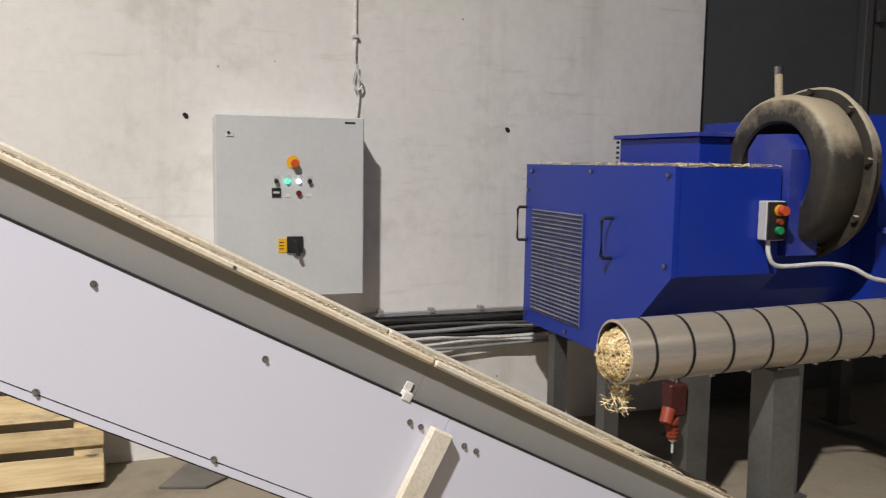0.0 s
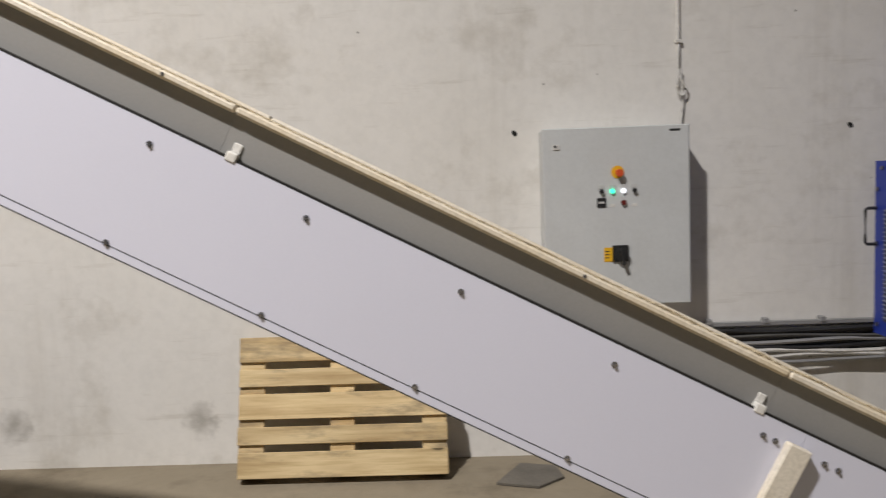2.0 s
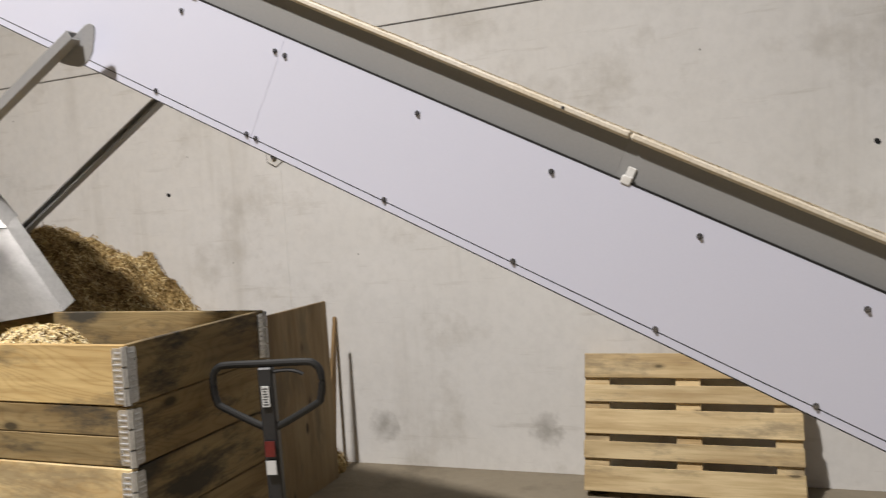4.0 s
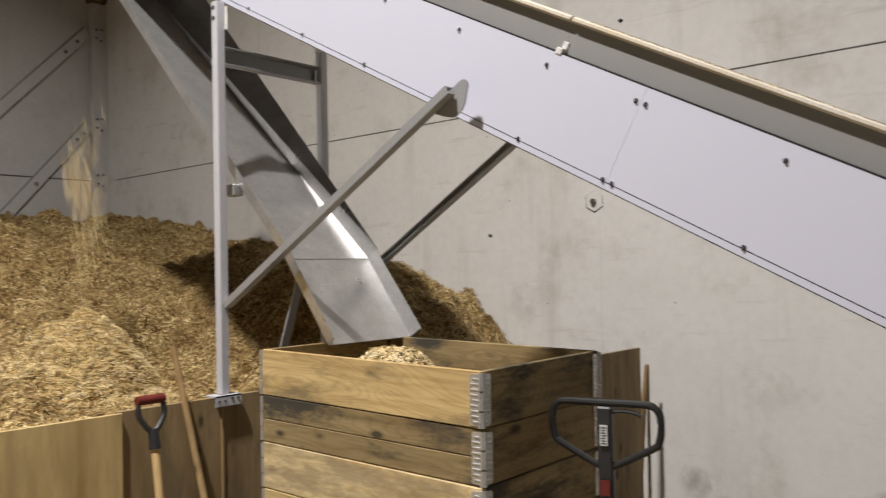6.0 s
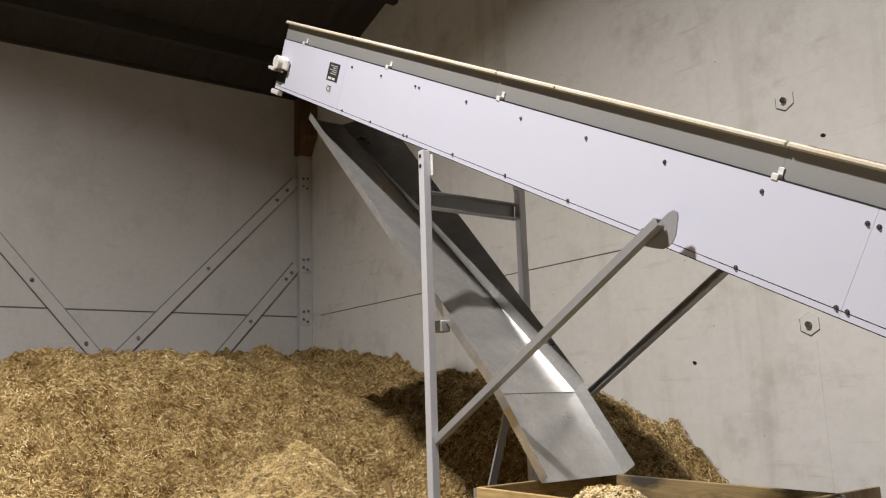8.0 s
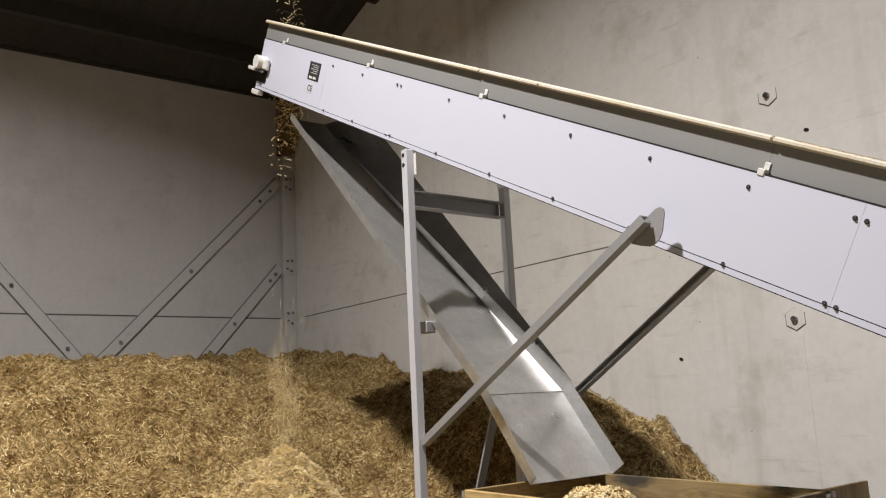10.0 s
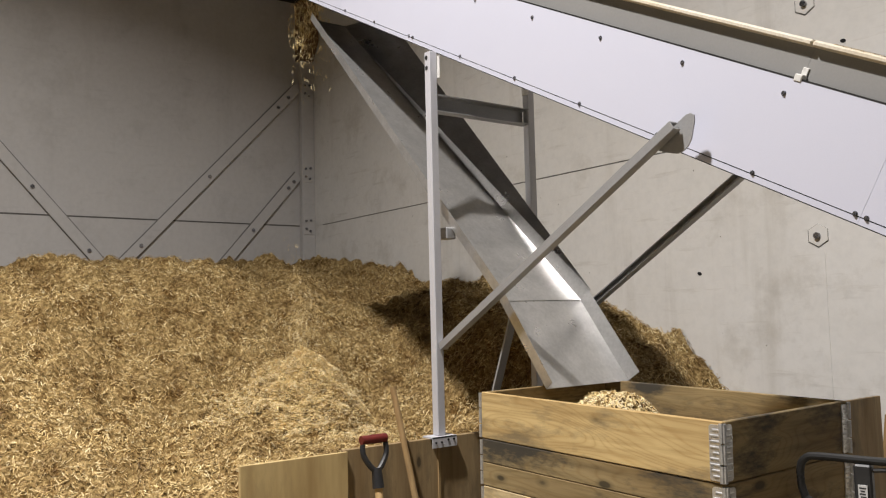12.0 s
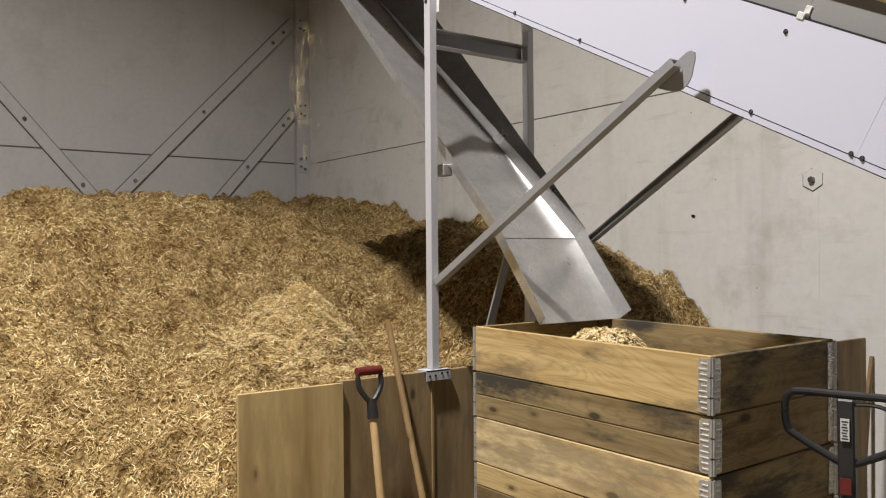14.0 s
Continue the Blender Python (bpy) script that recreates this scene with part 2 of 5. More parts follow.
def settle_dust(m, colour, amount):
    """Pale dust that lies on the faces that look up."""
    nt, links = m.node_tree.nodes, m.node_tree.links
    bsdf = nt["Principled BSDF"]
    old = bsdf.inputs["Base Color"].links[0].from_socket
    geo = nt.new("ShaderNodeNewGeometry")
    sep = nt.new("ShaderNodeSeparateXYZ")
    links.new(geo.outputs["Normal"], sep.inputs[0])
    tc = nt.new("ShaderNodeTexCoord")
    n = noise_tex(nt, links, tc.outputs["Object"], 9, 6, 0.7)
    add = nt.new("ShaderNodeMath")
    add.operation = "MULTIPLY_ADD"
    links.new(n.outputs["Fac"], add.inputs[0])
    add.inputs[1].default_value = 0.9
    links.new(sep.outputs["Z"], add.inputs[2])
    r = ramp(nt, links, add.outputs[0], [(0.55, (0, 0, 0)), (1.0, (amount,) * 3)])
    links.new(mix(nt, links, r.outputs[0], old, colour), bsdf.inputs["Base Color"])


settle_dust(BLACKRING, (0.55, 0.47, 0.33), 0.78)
BLACK = surface("black_plastic", (0.02, 0.02, 0.022), (0.035, 0.035, 0.035), 0.45, 0, 8, 80)
DARKDOOR = surface("dark_grey_gate_paint", (0.085, 0.088, 0.092), (0.07, 0.072, 0.074), 0.6, 0, 2, 60, 0.7, 0.15, 0.0005)
OFFCUT = surface("dusty_grey_sheet", (0.17, 0.155, 0.13), (0.11, 0.10, 0.085), 0.6, 0.1, 5, 60, 0.8, 0.2, 0.0006)
LEG = surface("grey_steel_leg", (0.13, 0.13, 0.125), (0.08, 0.075, 0.07), 0.5, 0.3, 5, 60, 0.8, 0.2, 0.0006)
CAB = surface("light_grey_cabinet_enamel", (0.62, 0.64, 0.645), (0.56, 0.575, 0.575), 0.45, 0, 2.6, 50, 0.8, 0.05, 0.0002)
PALLETWOOD = wood("pallet_wood", (0.74, 0.60, 0.36), (0.54, 0.41, 0.21), (0.20, 0.16, 0.11), 0, 0.6)
COLLARWOOD = wood("collar_wood", (0.60, 0.46, 0.225), (0.42, 0.30, 0.13), (0.14, 0.115, 0.07), 0, 0.75, 0.2)
COLLARDARK = wood("weathered_shaded_collar_wood", (0.34, 0.26, 0.13), (0.20, 0.15, 0.07), (0.04, 0.036, 0.028), 0, 0.95, 0.2)
COLLARNEW = wood("pale_new_collar_wood", (0.82, 0.67, 0.39), (0.68, 0.52, 0.27), (0.20, 0.16, 0.10), 0, 0.6, 0.15)
PLY = wood("stained_plywood", (0.58, 0.45, 0.22), (0.54, 0.41, 0.195), (0.33, 0.25, 0.12), 2, 0.4)
PLYDARK = wood("dark_plywood", (0.33, 0.245, 0.13), (0.26, 0.185, 0.095), (0.15, 0.115, 0.065), 2, 0.7)
settle_dust(TUBE, (0.60, 0.52, 0.38), 0.55)
SHAFT = wood("ash_shaft", (0.62, 0.44, 0.22), (0.50, 0.34, 0.15), (0.3, 0.2, 0.1), 2, 0.3)
STICKWOOD = wood("old_stick", (0.42, 0.29, 0.14), (0.30, 0.20, 0.09), (0.18, 0.12, 0.06), 2, 0.5)
TIMBER = wood("brown_timber", (0.22, 0.13, 0.065), (0.14, 0.08, 0.04), (0.08, 0.05, 0.03), 2, 0.5)
STRAW = straw_mat("straw_pieces", [(0.0, (0.27, 0.18, 0.072)), (0.3, (0.56, 0.405, 0.175)), (0.65, (0.80, 0.62, 0.30)), (1.0, (0.94, 0.83, 0.53))])
STRAWLIGHT = straw_mat("fresh_straw_pieces", [(0.0, (0.76, 0.58, 0.27)), (0.5, (0.92, 0.75, 0.40)), (1.0, (0.97, 0.87, 0.62))], False)
CRUMBS = straw_mat("straw_dust_crumbs", [(0.0, (0.50, 0.42, 0.28)), (0.5, (0.66, 0.57, 0.41)), (1.0, (0.78, 0.70, 0.53))], False)
STRAWBED = straw_bed("straw_bed")
# plug and socket reds hold part of the shade beside the machine
PLUGRED = surface("faded_orange_red_plastic", (0.34, 0.06, 0.026), (0.22, 0.045, 0.024), 0.5)
DARKRED = surface("shaded_red_plastic", (0.075, 0.012, 0.01), (0.05, 0.012, 0.01), 0.55)
RED = surface("red_plastic", (0.15, 0.014, 0.011), (0.11, 0.016, 0.012), 0.5)
ORANGERED = plain("mushroom_red", (0.62, 0.09, 0.03), 0.35)
YELLOW = plain("signal_yellow", (0.80, 0.45, 0.02), 0.45)
GREEN = plain("green_button", (0.02, 0.28, 0.10), 0.4)
GREENLIT = plain("green_indicator", (0.05, 0.85, 0.45), 0.4, 0, 1.6)
WHITELIT = plain("white_indicator", (0.9, 0.92, 1.0), 0.4, 0, 1.3)
CONDUIT = surface("bright_white_plastic", (0.84, 0.83, 0.80), (0.78, 0.76, 0.72), 0.5)
WHITE = surface("white_plastic", (0.74, 0.73, 0.70), (0.66, 0.64, 0.6), 0.45)
INK = plain("dark_print", (0.03, 0.03, 0.032), 0.6)
LABELGREY = plain("label_grey", (0.55, 0.55, 0.54), 0.6)
RUBBER = surface("black_rubber", (0.014, 0.014, 0.014), (0.03, 0.028, 0.026), 0.5, spec=0.35)
SLOT = plain("shadowed_hole", (0.012, 0.012, 0.012), 0.9)

# ---- mesh helpers ----


def box_in(bm, lo, hi, m=None, bevel=0.0):
    """An axis-aligned box between two corners, moved by m."""
    lo, hi = [min(a, b) for a, b in zip(lo, hi)], [max(a, b) for a, b in zip(lo, hi)]
    size = [b - a for a, b in zip(lo, hi)]
    mid = [(a + b) / 2 for a, b in zip(lo, hi)]
    got = bmesh.ops.create_cube(bm, size=1.0, matrix=Matrix.LocRotScale(mid, None, size))
    vs = got["verts"]
    if bevel:
        edges = list({e for v in vs for e in v.link_edges})
        out = bmesh.ops.bevel(bm, geom=edges, offset=min(bevel, 0.45 * min(size)), segments=1, profile=0.5, affect="EDGES")
        vs = list({v for f in out["faces"] for v in f.verts} | {v for v in vs if v.is_valid})
    if m is not None:
        bmesh.ops.transform(bm, matrix=m, verts=vs)
    return vs


def rod_in(bm, a, b, r, seg=12, r2=None):
    """A round bar from a to b."""
    a, b = Vector(a), Vector(b)
    d = b - a
    m = Matrix.Translation((a + b) / 2) @ d.to_track_quat("Z", "Y").to_matrix().to_4x4()
    return bmesh.ops.create_cone(bm, cap_ends=True, segments=seg, radius1=r, radius2=r if r2 is None else r2, depth=d.length, matrix=m)["verts"]


def beam_in(bm, a, b, w, h, up=(0, 0, 1), bevel=0.0):
    """A square bar from a to b, w wide and h high towards up."""
    a, b = Vector(a), Vector(b)
    x = (b - a).normalized()
    y = Vector(up).cross(x).normalized()
    z = x.cross(y)
    m = Matrix((x, y, z)).transposed().to_4x4()
    m.translation = (a + b) / 2
    n = (b - a).length / 2
    return box_in(bm, (-n, -w / 2, -h / 2), (n, w / 2, h / 2), m, bevel)


def prism_in(bm, outline, axis, lo, hi):
    """A closed outline of 2D points pushed along an axis ('x', 'y' or 'z') from lo to hi."""
    put = {"x": lambda p, d: (d, p[0], p[1]), "y": lambda p, d: (p[0], d, p[1]), "z": lambda p, d: (p[0], p[1], d)}[axis]
    a = [bm.verts.new(put(p, lo)) for p in outline]
    b = [bm.verts.new(put(p, hi)) for p in outline]
    n = len(outline)
    bm.faces.new(a), bm.faces.new(b[::-1])
    for i in range(n):
        bm.faces.new((a[i], b[i], b[(i + 1) % n], a[(i + 1) % n]))
    return a + b


def channel_prism(bm, w, h, t, length, m, flip=1):
    """A U-shaped bar along local x: h high, w deep, wall t, open away from flip."""
    o = [(-w / 2, -h / 2), (w / 2, -h / 2), (w / 2, h / 2), (-w / 2, h / 2), (-w / 2, h / 2 - t), (w / 2 - t, h / 2 - t), (w / 2 - t, -h / 2 + t), (-w / 2, -h / 2 + t)]
    vs = prism_in(bm, [(flip * y, z) for y, z in o], "x", -length / 2, length / 2)
    bmesh.ops.transform(bm, matrix=m, verts=vs)


def tube_in(bm, points, r, seg=8):
    """A bent round bar along points."""
    pts = [Vector(p) for p in points]
    rings = []
    for i, p in enumerate(pts):
        d = (pts[min(i + 1, len(pts) - 1)] - pts[max(i - 1, 0)]).normalized()
        q = d.to_track_quat("Z", "Y")
        rings.append([bm.verts.new(p + q @ Vector((r * math.cos(2 * math.pi * k / seg), r * math.sin(2 * math.pi * k / seg), 0))) for k in range(seg)])
    for a, b in zip(rings, rings[1:]):
        for k in range(seg):
            bm.faces.new((a[k], a[(k + 1) % seg], b[(k + 1) % seg], b[k]))
    bm.faces.new(rings[0][::-1]), bm.faces.new(rings[-1])


def arc(points, steps=8):
    """A smooth line through points (Catmull-Rom)."""
    p = [Vector(q) for q in points]
    p = [2 * p[0] - p[1]] + p + [2 * p[-1] - p[-2]]
    out = []
    for i in range(1, len(p) - 2):
        for k in range(steps):
            t = k / steps
            out.append(0.5 * ((2 * p[i]) + (p[i + 1] - p[i - 1]) * t + (2 * p[i - 1] - 5 * p[i] + 4 * p[i + 1] - p[i + 2]) * t * t + (3 * p[i] - p[i - 1] - 3 * p[i + 1] + p[i + 2]) * t ** 3))
    return out + [p[-2]]


def mesh_of(name, bm, material, smooth=False):
    bmesh.ops.recalc_face_normals(bm, faces=bm.faces)
    me = bpy.data.meshes.new(name)
    bm.to_mesh(me)
    bm.free()
    me.materials.append(material)
    if smooth:
        me.polygons.foreach_set("use_smooth", [True] * len(me.polygons))
        me.set_sharp_from_angle(angle=radians(35))
    return me


def part(name, bm, material, parent=None, label="", smooth=False):
    """Links a bmesh as one mesh object, under a thing or part."""
    ob = new(name, mesh_of(name, bm, material, smooth))
    if parent is not None:
        ob.parent = parent
    if label:
        ob["label"] = label
    return ob


def share(name, me, parent, m):
    """One more object on a shared mesh, as a part of parent."""
    ob = new(name, me)
    ob.parent = parent
    ob.matrix_basis = m
    return ob


def thing(name, label, category, group="", m=None, kind=""):
    ob = tagged(new(name), label, category, group, kind)
    if m is not None:
        ob.matrix_world = m
    return ob


def solid(name, material, label="", category="", kind="", group="", boxes=(), parent=None, bevel=0.0):
    bm = bmesh.new()
    for lo, hi in boxes:
        box_in(bm, lo, hi, None, bevel)
    ob = part(name, bm, material, parent)
    return tagged(ob, label, category, group, kind)


def letters(name, text, size, material, parent, m):
    """Flat raised writing, as a mesh."""
    cu = bpy.data.curves.new(name, "FONT")
    cu.body, cu.size, cu.extrude, cu.align_x, cu.align_y = text, size, 0.0006, "CENTER", "CENTER"
    tmp = bpy.data.objects.new(name, cu)
    me = bpy.data.meshes.new_from_object(tmp)
    bpy.data.objects.remove(tmp)
    me.materials.clear()
    me.materials.append(material)
    ob = new(name, me)
    ob.parent, ob.matrix_basis = parent, m
    return ob


def fibres(place, way, length, width, lift, rng):
    """Vertices and faces of flat straw pieces: centres, surface normals, lengths, widths."""
    n = len(place)
    d = rng.normal(size=(n, 3))
    d -= (d * way).sum(1)[:, None] * way * (1 - lift)[:, None]
    d /= np.linalg.norm(d, axis=1)[:, None] + 1e-9
    side = np.cross(d, way + 0.5 * rng.normal(size=(n, 3)))
    side /= np.linalg.norm(side, axis=1)[:, None] + 1e-9
    bow = np.cross(d, side) * (length * rng.uniform(-0.12, 0.12, n))[:, None]
    a, b, s = place - d * (length / 2)[:, None], place + d * (length / 2)[:, None], side * (width / 2)[:, None]
    mid = place + bow
    v = np.stack([a - s, a + s, mid + s, mid - s, b + s, b - s], 1).reshape(-1, 3)
    k = np.arange(n)[:, None] * 6
    f = np.concatenate([k + np.array([0, 1, 2, 3]), k + np.array([3, 2, 4, 5])], 1).reshape(-1, 4)
    return v, f


def quads(name, v, f, material):
    me = bpy.data.meshes.new(name)
    me.vertices.add(len(v))
    me.vertices.foreach_set("co", np.asarray(v, dtype=np.float32).ravel())
    me.loops.add(len(f) * 4)
    me.loops.foreach_set("vertex_index", np.asarray(f, dtype=np.int32).ravel())
    me.polygons.add(len(f))
    me.polygons.foreach_set("loop_start", np.arange(len(f), dtype=np.int32) * 4)
    me.update(calc_edges=True)
    me.materials.append(material)
    return me

# ---- the hall ----
WY, EX = 5.1, -11.0          # the long wall's face and the end wall's face
GATE_L, GATE_R, GATE_H = 3.73, 6.6, 3.7


def hall():
    solid("floor", FLOOR, "dusty brown concrete hall floor with straw dirt", "floor", "structure", boxes=[((-11.3, -9.3, -0.2), (11.3, 5.4, 0))])
    solid("wall_north", WALL, "stained white painted cast concrete wall with a joint", "wall", "structure",
          boxes=[((-11.3, WY, 0), (GATE_L, WY + 0.3, 2.985)), ((-11.3, WY + 0.004, 2.985), (GATE_L, WY + 0.3, 2.997)), ((-11.3, WY, 2.997), (GATE_L, WY + 0.3, 9.75)),
                 ((GATE_R, WY, 0), (11.3, WY + 0.3, 9.75)), ((GATE_L, WY, GATE_H), (GATE_R, WY + 0.3, 9.75))])
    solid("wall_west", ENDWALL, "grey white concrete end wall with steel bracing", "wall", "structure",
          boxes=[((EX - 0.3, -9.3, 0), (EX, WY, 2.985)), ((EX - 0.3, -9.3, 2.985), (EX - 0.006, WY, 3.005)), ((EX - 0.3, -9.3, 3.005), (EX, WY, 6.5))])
    # unseen walls, added to close the hall; dark to hold back bounced light
    solid("wall_south", DARKWALL, "unseen grey wall closing the hall, kept dark for less bounce", "wall", "structure", boxes=[((-11.3, -9.3, 0), (11.3, -9.0, 9.75))])
    solid("wall_east", DARKWALL, "unseen grey end wall closing the hall, kept dark for less bounce", "wall", "structure", boxes=[((11.0, -9.0, 0), (11.3, WY, 6.4))])
    bm = bmesh.new()
    for s in (-1, 1):
        steps = [(-9.3 + 0.06 * i, 0.018 * (i % 4 in (1, 2))) for i in range(246)]
        lows = [(bm.verts.new((s * 11.35, y, 6.10 + dz)), bm.verts.new((0, y, 9.5 + dz))) for y, dz in steps]
        tops = [(bm.verts.new((s * 11.35, y, 6.16 + dz)), bm.verts.new((0, y, 9.56 + dz))) for y, dz in steps]
        for row in (lows, tops):
            for p, q in zip(row, row[1:]):
                bm.faces.new((p[0], p[1], q[1], q[0]))
        box_in(bm, (s * 10.93, -9.0, 6.2), (s * 10.998, WY - 0.004, 6.34))
        for k in range(7):
            x = s * (0.8 + 1.55 * k)
            z = 9.5 - abs(x) * 3.4 / 11.35
            box_in(bm, (x - 0.05, -9.0, z - 0.2), (x + 0.05, WY - 0.01, z + 0.02))
    tagged(part("ceiling", bm, ROOF), "dark sloping roof underside with purlins", "ceiling", kind="structure")
    # dark joint lines between the wall elements
    solid("trim_joint_long", JOINT, "dark horizontal joint in the concrete wall", "trim", "structure", boxes=[((-10.7, WY + 0.001, 2.987), (GATE_L, WY + 0.01, 2.995))])
    solid("trim_joint_end", JOINT, "dark horizontal joint in the end wall", "trim", "structure", boxes=[((EX - 0.005, -9.0, 2.987), (EX + 0.001, WY - 0.2, 3.003))])
    # corner column and its timber bracket
    col = thing("corner_column", "grey white concrete corner column with stains", "column", m=Matrix.Translation((EX, WY, 0)))
    bm = bmesh.new()
    box_in(bm, (0.0, -0.2, 0), (0.1, 0, 5.35), None, 0.01)
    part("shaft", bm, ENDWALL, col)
    for z in (4.93, 3.74, 3.0):
        bm = bmesh.new()
        box_in(bm, (0.1, -0.19, z - 0.13), (0.108, -0.04, z + 0.11), None, 0.002)
        pl = part("gusset_plate", bm, ENDWALL, col, "whitewashed steel plate with bolts")
        for dy, dz in ((-0.15, 0.06), (-0.08, 0.07), (-0.15, -0.05), (-0.09, -0.08)):
            bm = bmesh.new()
            rod_in(bm, (0.107, dy, z + dz), (0.125, dy, z + dz), 0.018, 6)
            part("bolt", bm, BOLT, pl)
    bm = bmesh.new()
    prism_in(bm, [(0.0, 5.35), (0.12, 5.35), (0.30, 5.6), (0.30, 6.2), (0.0, 6.2)], "y", -0.24, -0.02)
    part("bracket", bm, TIMBER, col, "brown timber bracket on top of the column")


def wall_brace(y0, z0, y1, z1):
    """A painted steel flat on the end wall, bolted."""
    ob = thing("wall_brace", "white painted diagonal steel flat on the end wall", "brace", "diagonal braces on the end wall")
    bm = bmesh.new()
    beam_in(bm, (EX + 0.02, y0, z0), (EX + 0.02, y1, z1), 0.04, 0.132, (0, 0, 1), 0.004)
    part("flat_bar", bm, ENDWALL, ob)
    d = Vector((0, y1 - y0, z1 - z0)).normalized()
    up = Vector((0, -d.z, d.y)) if d.y > 0 else Vector((0, d.z, -d.y))
    # dark strip along each long edge of the flat, wider on the upper one
    for s, w, out in ((1, 0.011, 0.03), (-1, 0.004, 0.02)):
        bm = bmesh.new()
        c = up * s * (0.067 + w / 2)
        beam_in(bm, Vector((EX + out / 2, y0, z0)) + c, Vector((EX + out / 2, y1, z1)) + c, out, w, up)
        part("joint_strip", bm, PALEEDGE, ob, "dark strip along the edge of the flat")
    for k in (0.06, 0.12, 0.5, 0.84):
        bm = bmesh.new()
        y, z = y0 + (y1 - y0) * k, z0 + (z1 - z0) * k
        rod_in(bm, (EX + 0.035, y, z), (EX + 0.06, y, z), 0.024, 6)
        part("bolt", bm, BOLT, ob)


def gate():
    ob = tagged(new("door_1"), "dark grey steel sliding gate, closed", "door", kind="structure")
    for i in range(2):
        w = (GATE_R - GATE_L) / 2
        bm = bmesh.new()
        box_in(bm, (GATE_L + i * w + 0.006, WY + 0.06, 0.02), (GATE_L + (i + 1) * w - 0.006, WY + 0.11, GATE_H), None, 0.004)
        part("panel", bm, DARKDOOR, ob)
    for x in (GATE_L + 1.40,):
        bm = bmesh.new()
        box_in(bm, (x, WY - 0.02, 0), (x + 0.07, WY + 0.055, GATE_H), None, 0.005)
        part("upright", bm, DARKDOOR, ob)
    for z in (0.9, 1.9, 2.8):
        bm = bmesh.new()
        box_in(bm, (GATE_L + 1.56, WY + 0.02, z), (GATE_L + 1.62, WY + 0.055, z + 0.09), None, 0.004)
        part("hinge", bm, DARKDOOR, ob)


def wall_hole(x, z, r=0.016):
    bm = bmesh.new()
    rod_in(bm, (x, WY - 0.003, z), (x, WY + 0.02, z), r, 9)
    bmesh.ops.transform(bm, matrix=Matrix.Translation((x, WY, z)) @ pose(0, 0, 0, 0, random.uniform(0, 60), 0) @ Matrix.Diagonal((1.25, 1, 0.85, 1)) @ Matrix.Translation((-x, -WY, -z)), verts=bm.verts)
    tagged(part("anchor_hole", bm, SLOT), "small dark tie hole in the concrete wall", "hole", "tie holes in the wall")


def wall_anchor(x, z):
    ob = thing("wall_anchor", "hexagonal recessed steel anchor plate in the wall", "anchor", "anchors in the wall", Matrix.Translation((x, WY, z)))
    bm = bmesh.new()
    rod_in(bm, (0, -0.003, 0), (0, 0.01, 0), 0.082, 6)
    part("recess_rim", bm, JOINT, ob)
    bm = bmesh.new()
    rod_in(bm, (0.003, -0.008, 0.003), (0.003, 0.0, 0.003), 0.077, 6)
    part("plate", bm, WALL, ob)
    bm = bmesh.new()
    rod_in(bm, (0.0, -0.03, 0), (0.0, 0.0, 0), 0.022, 8)
    part("bolt", bm, BOLT, ob)


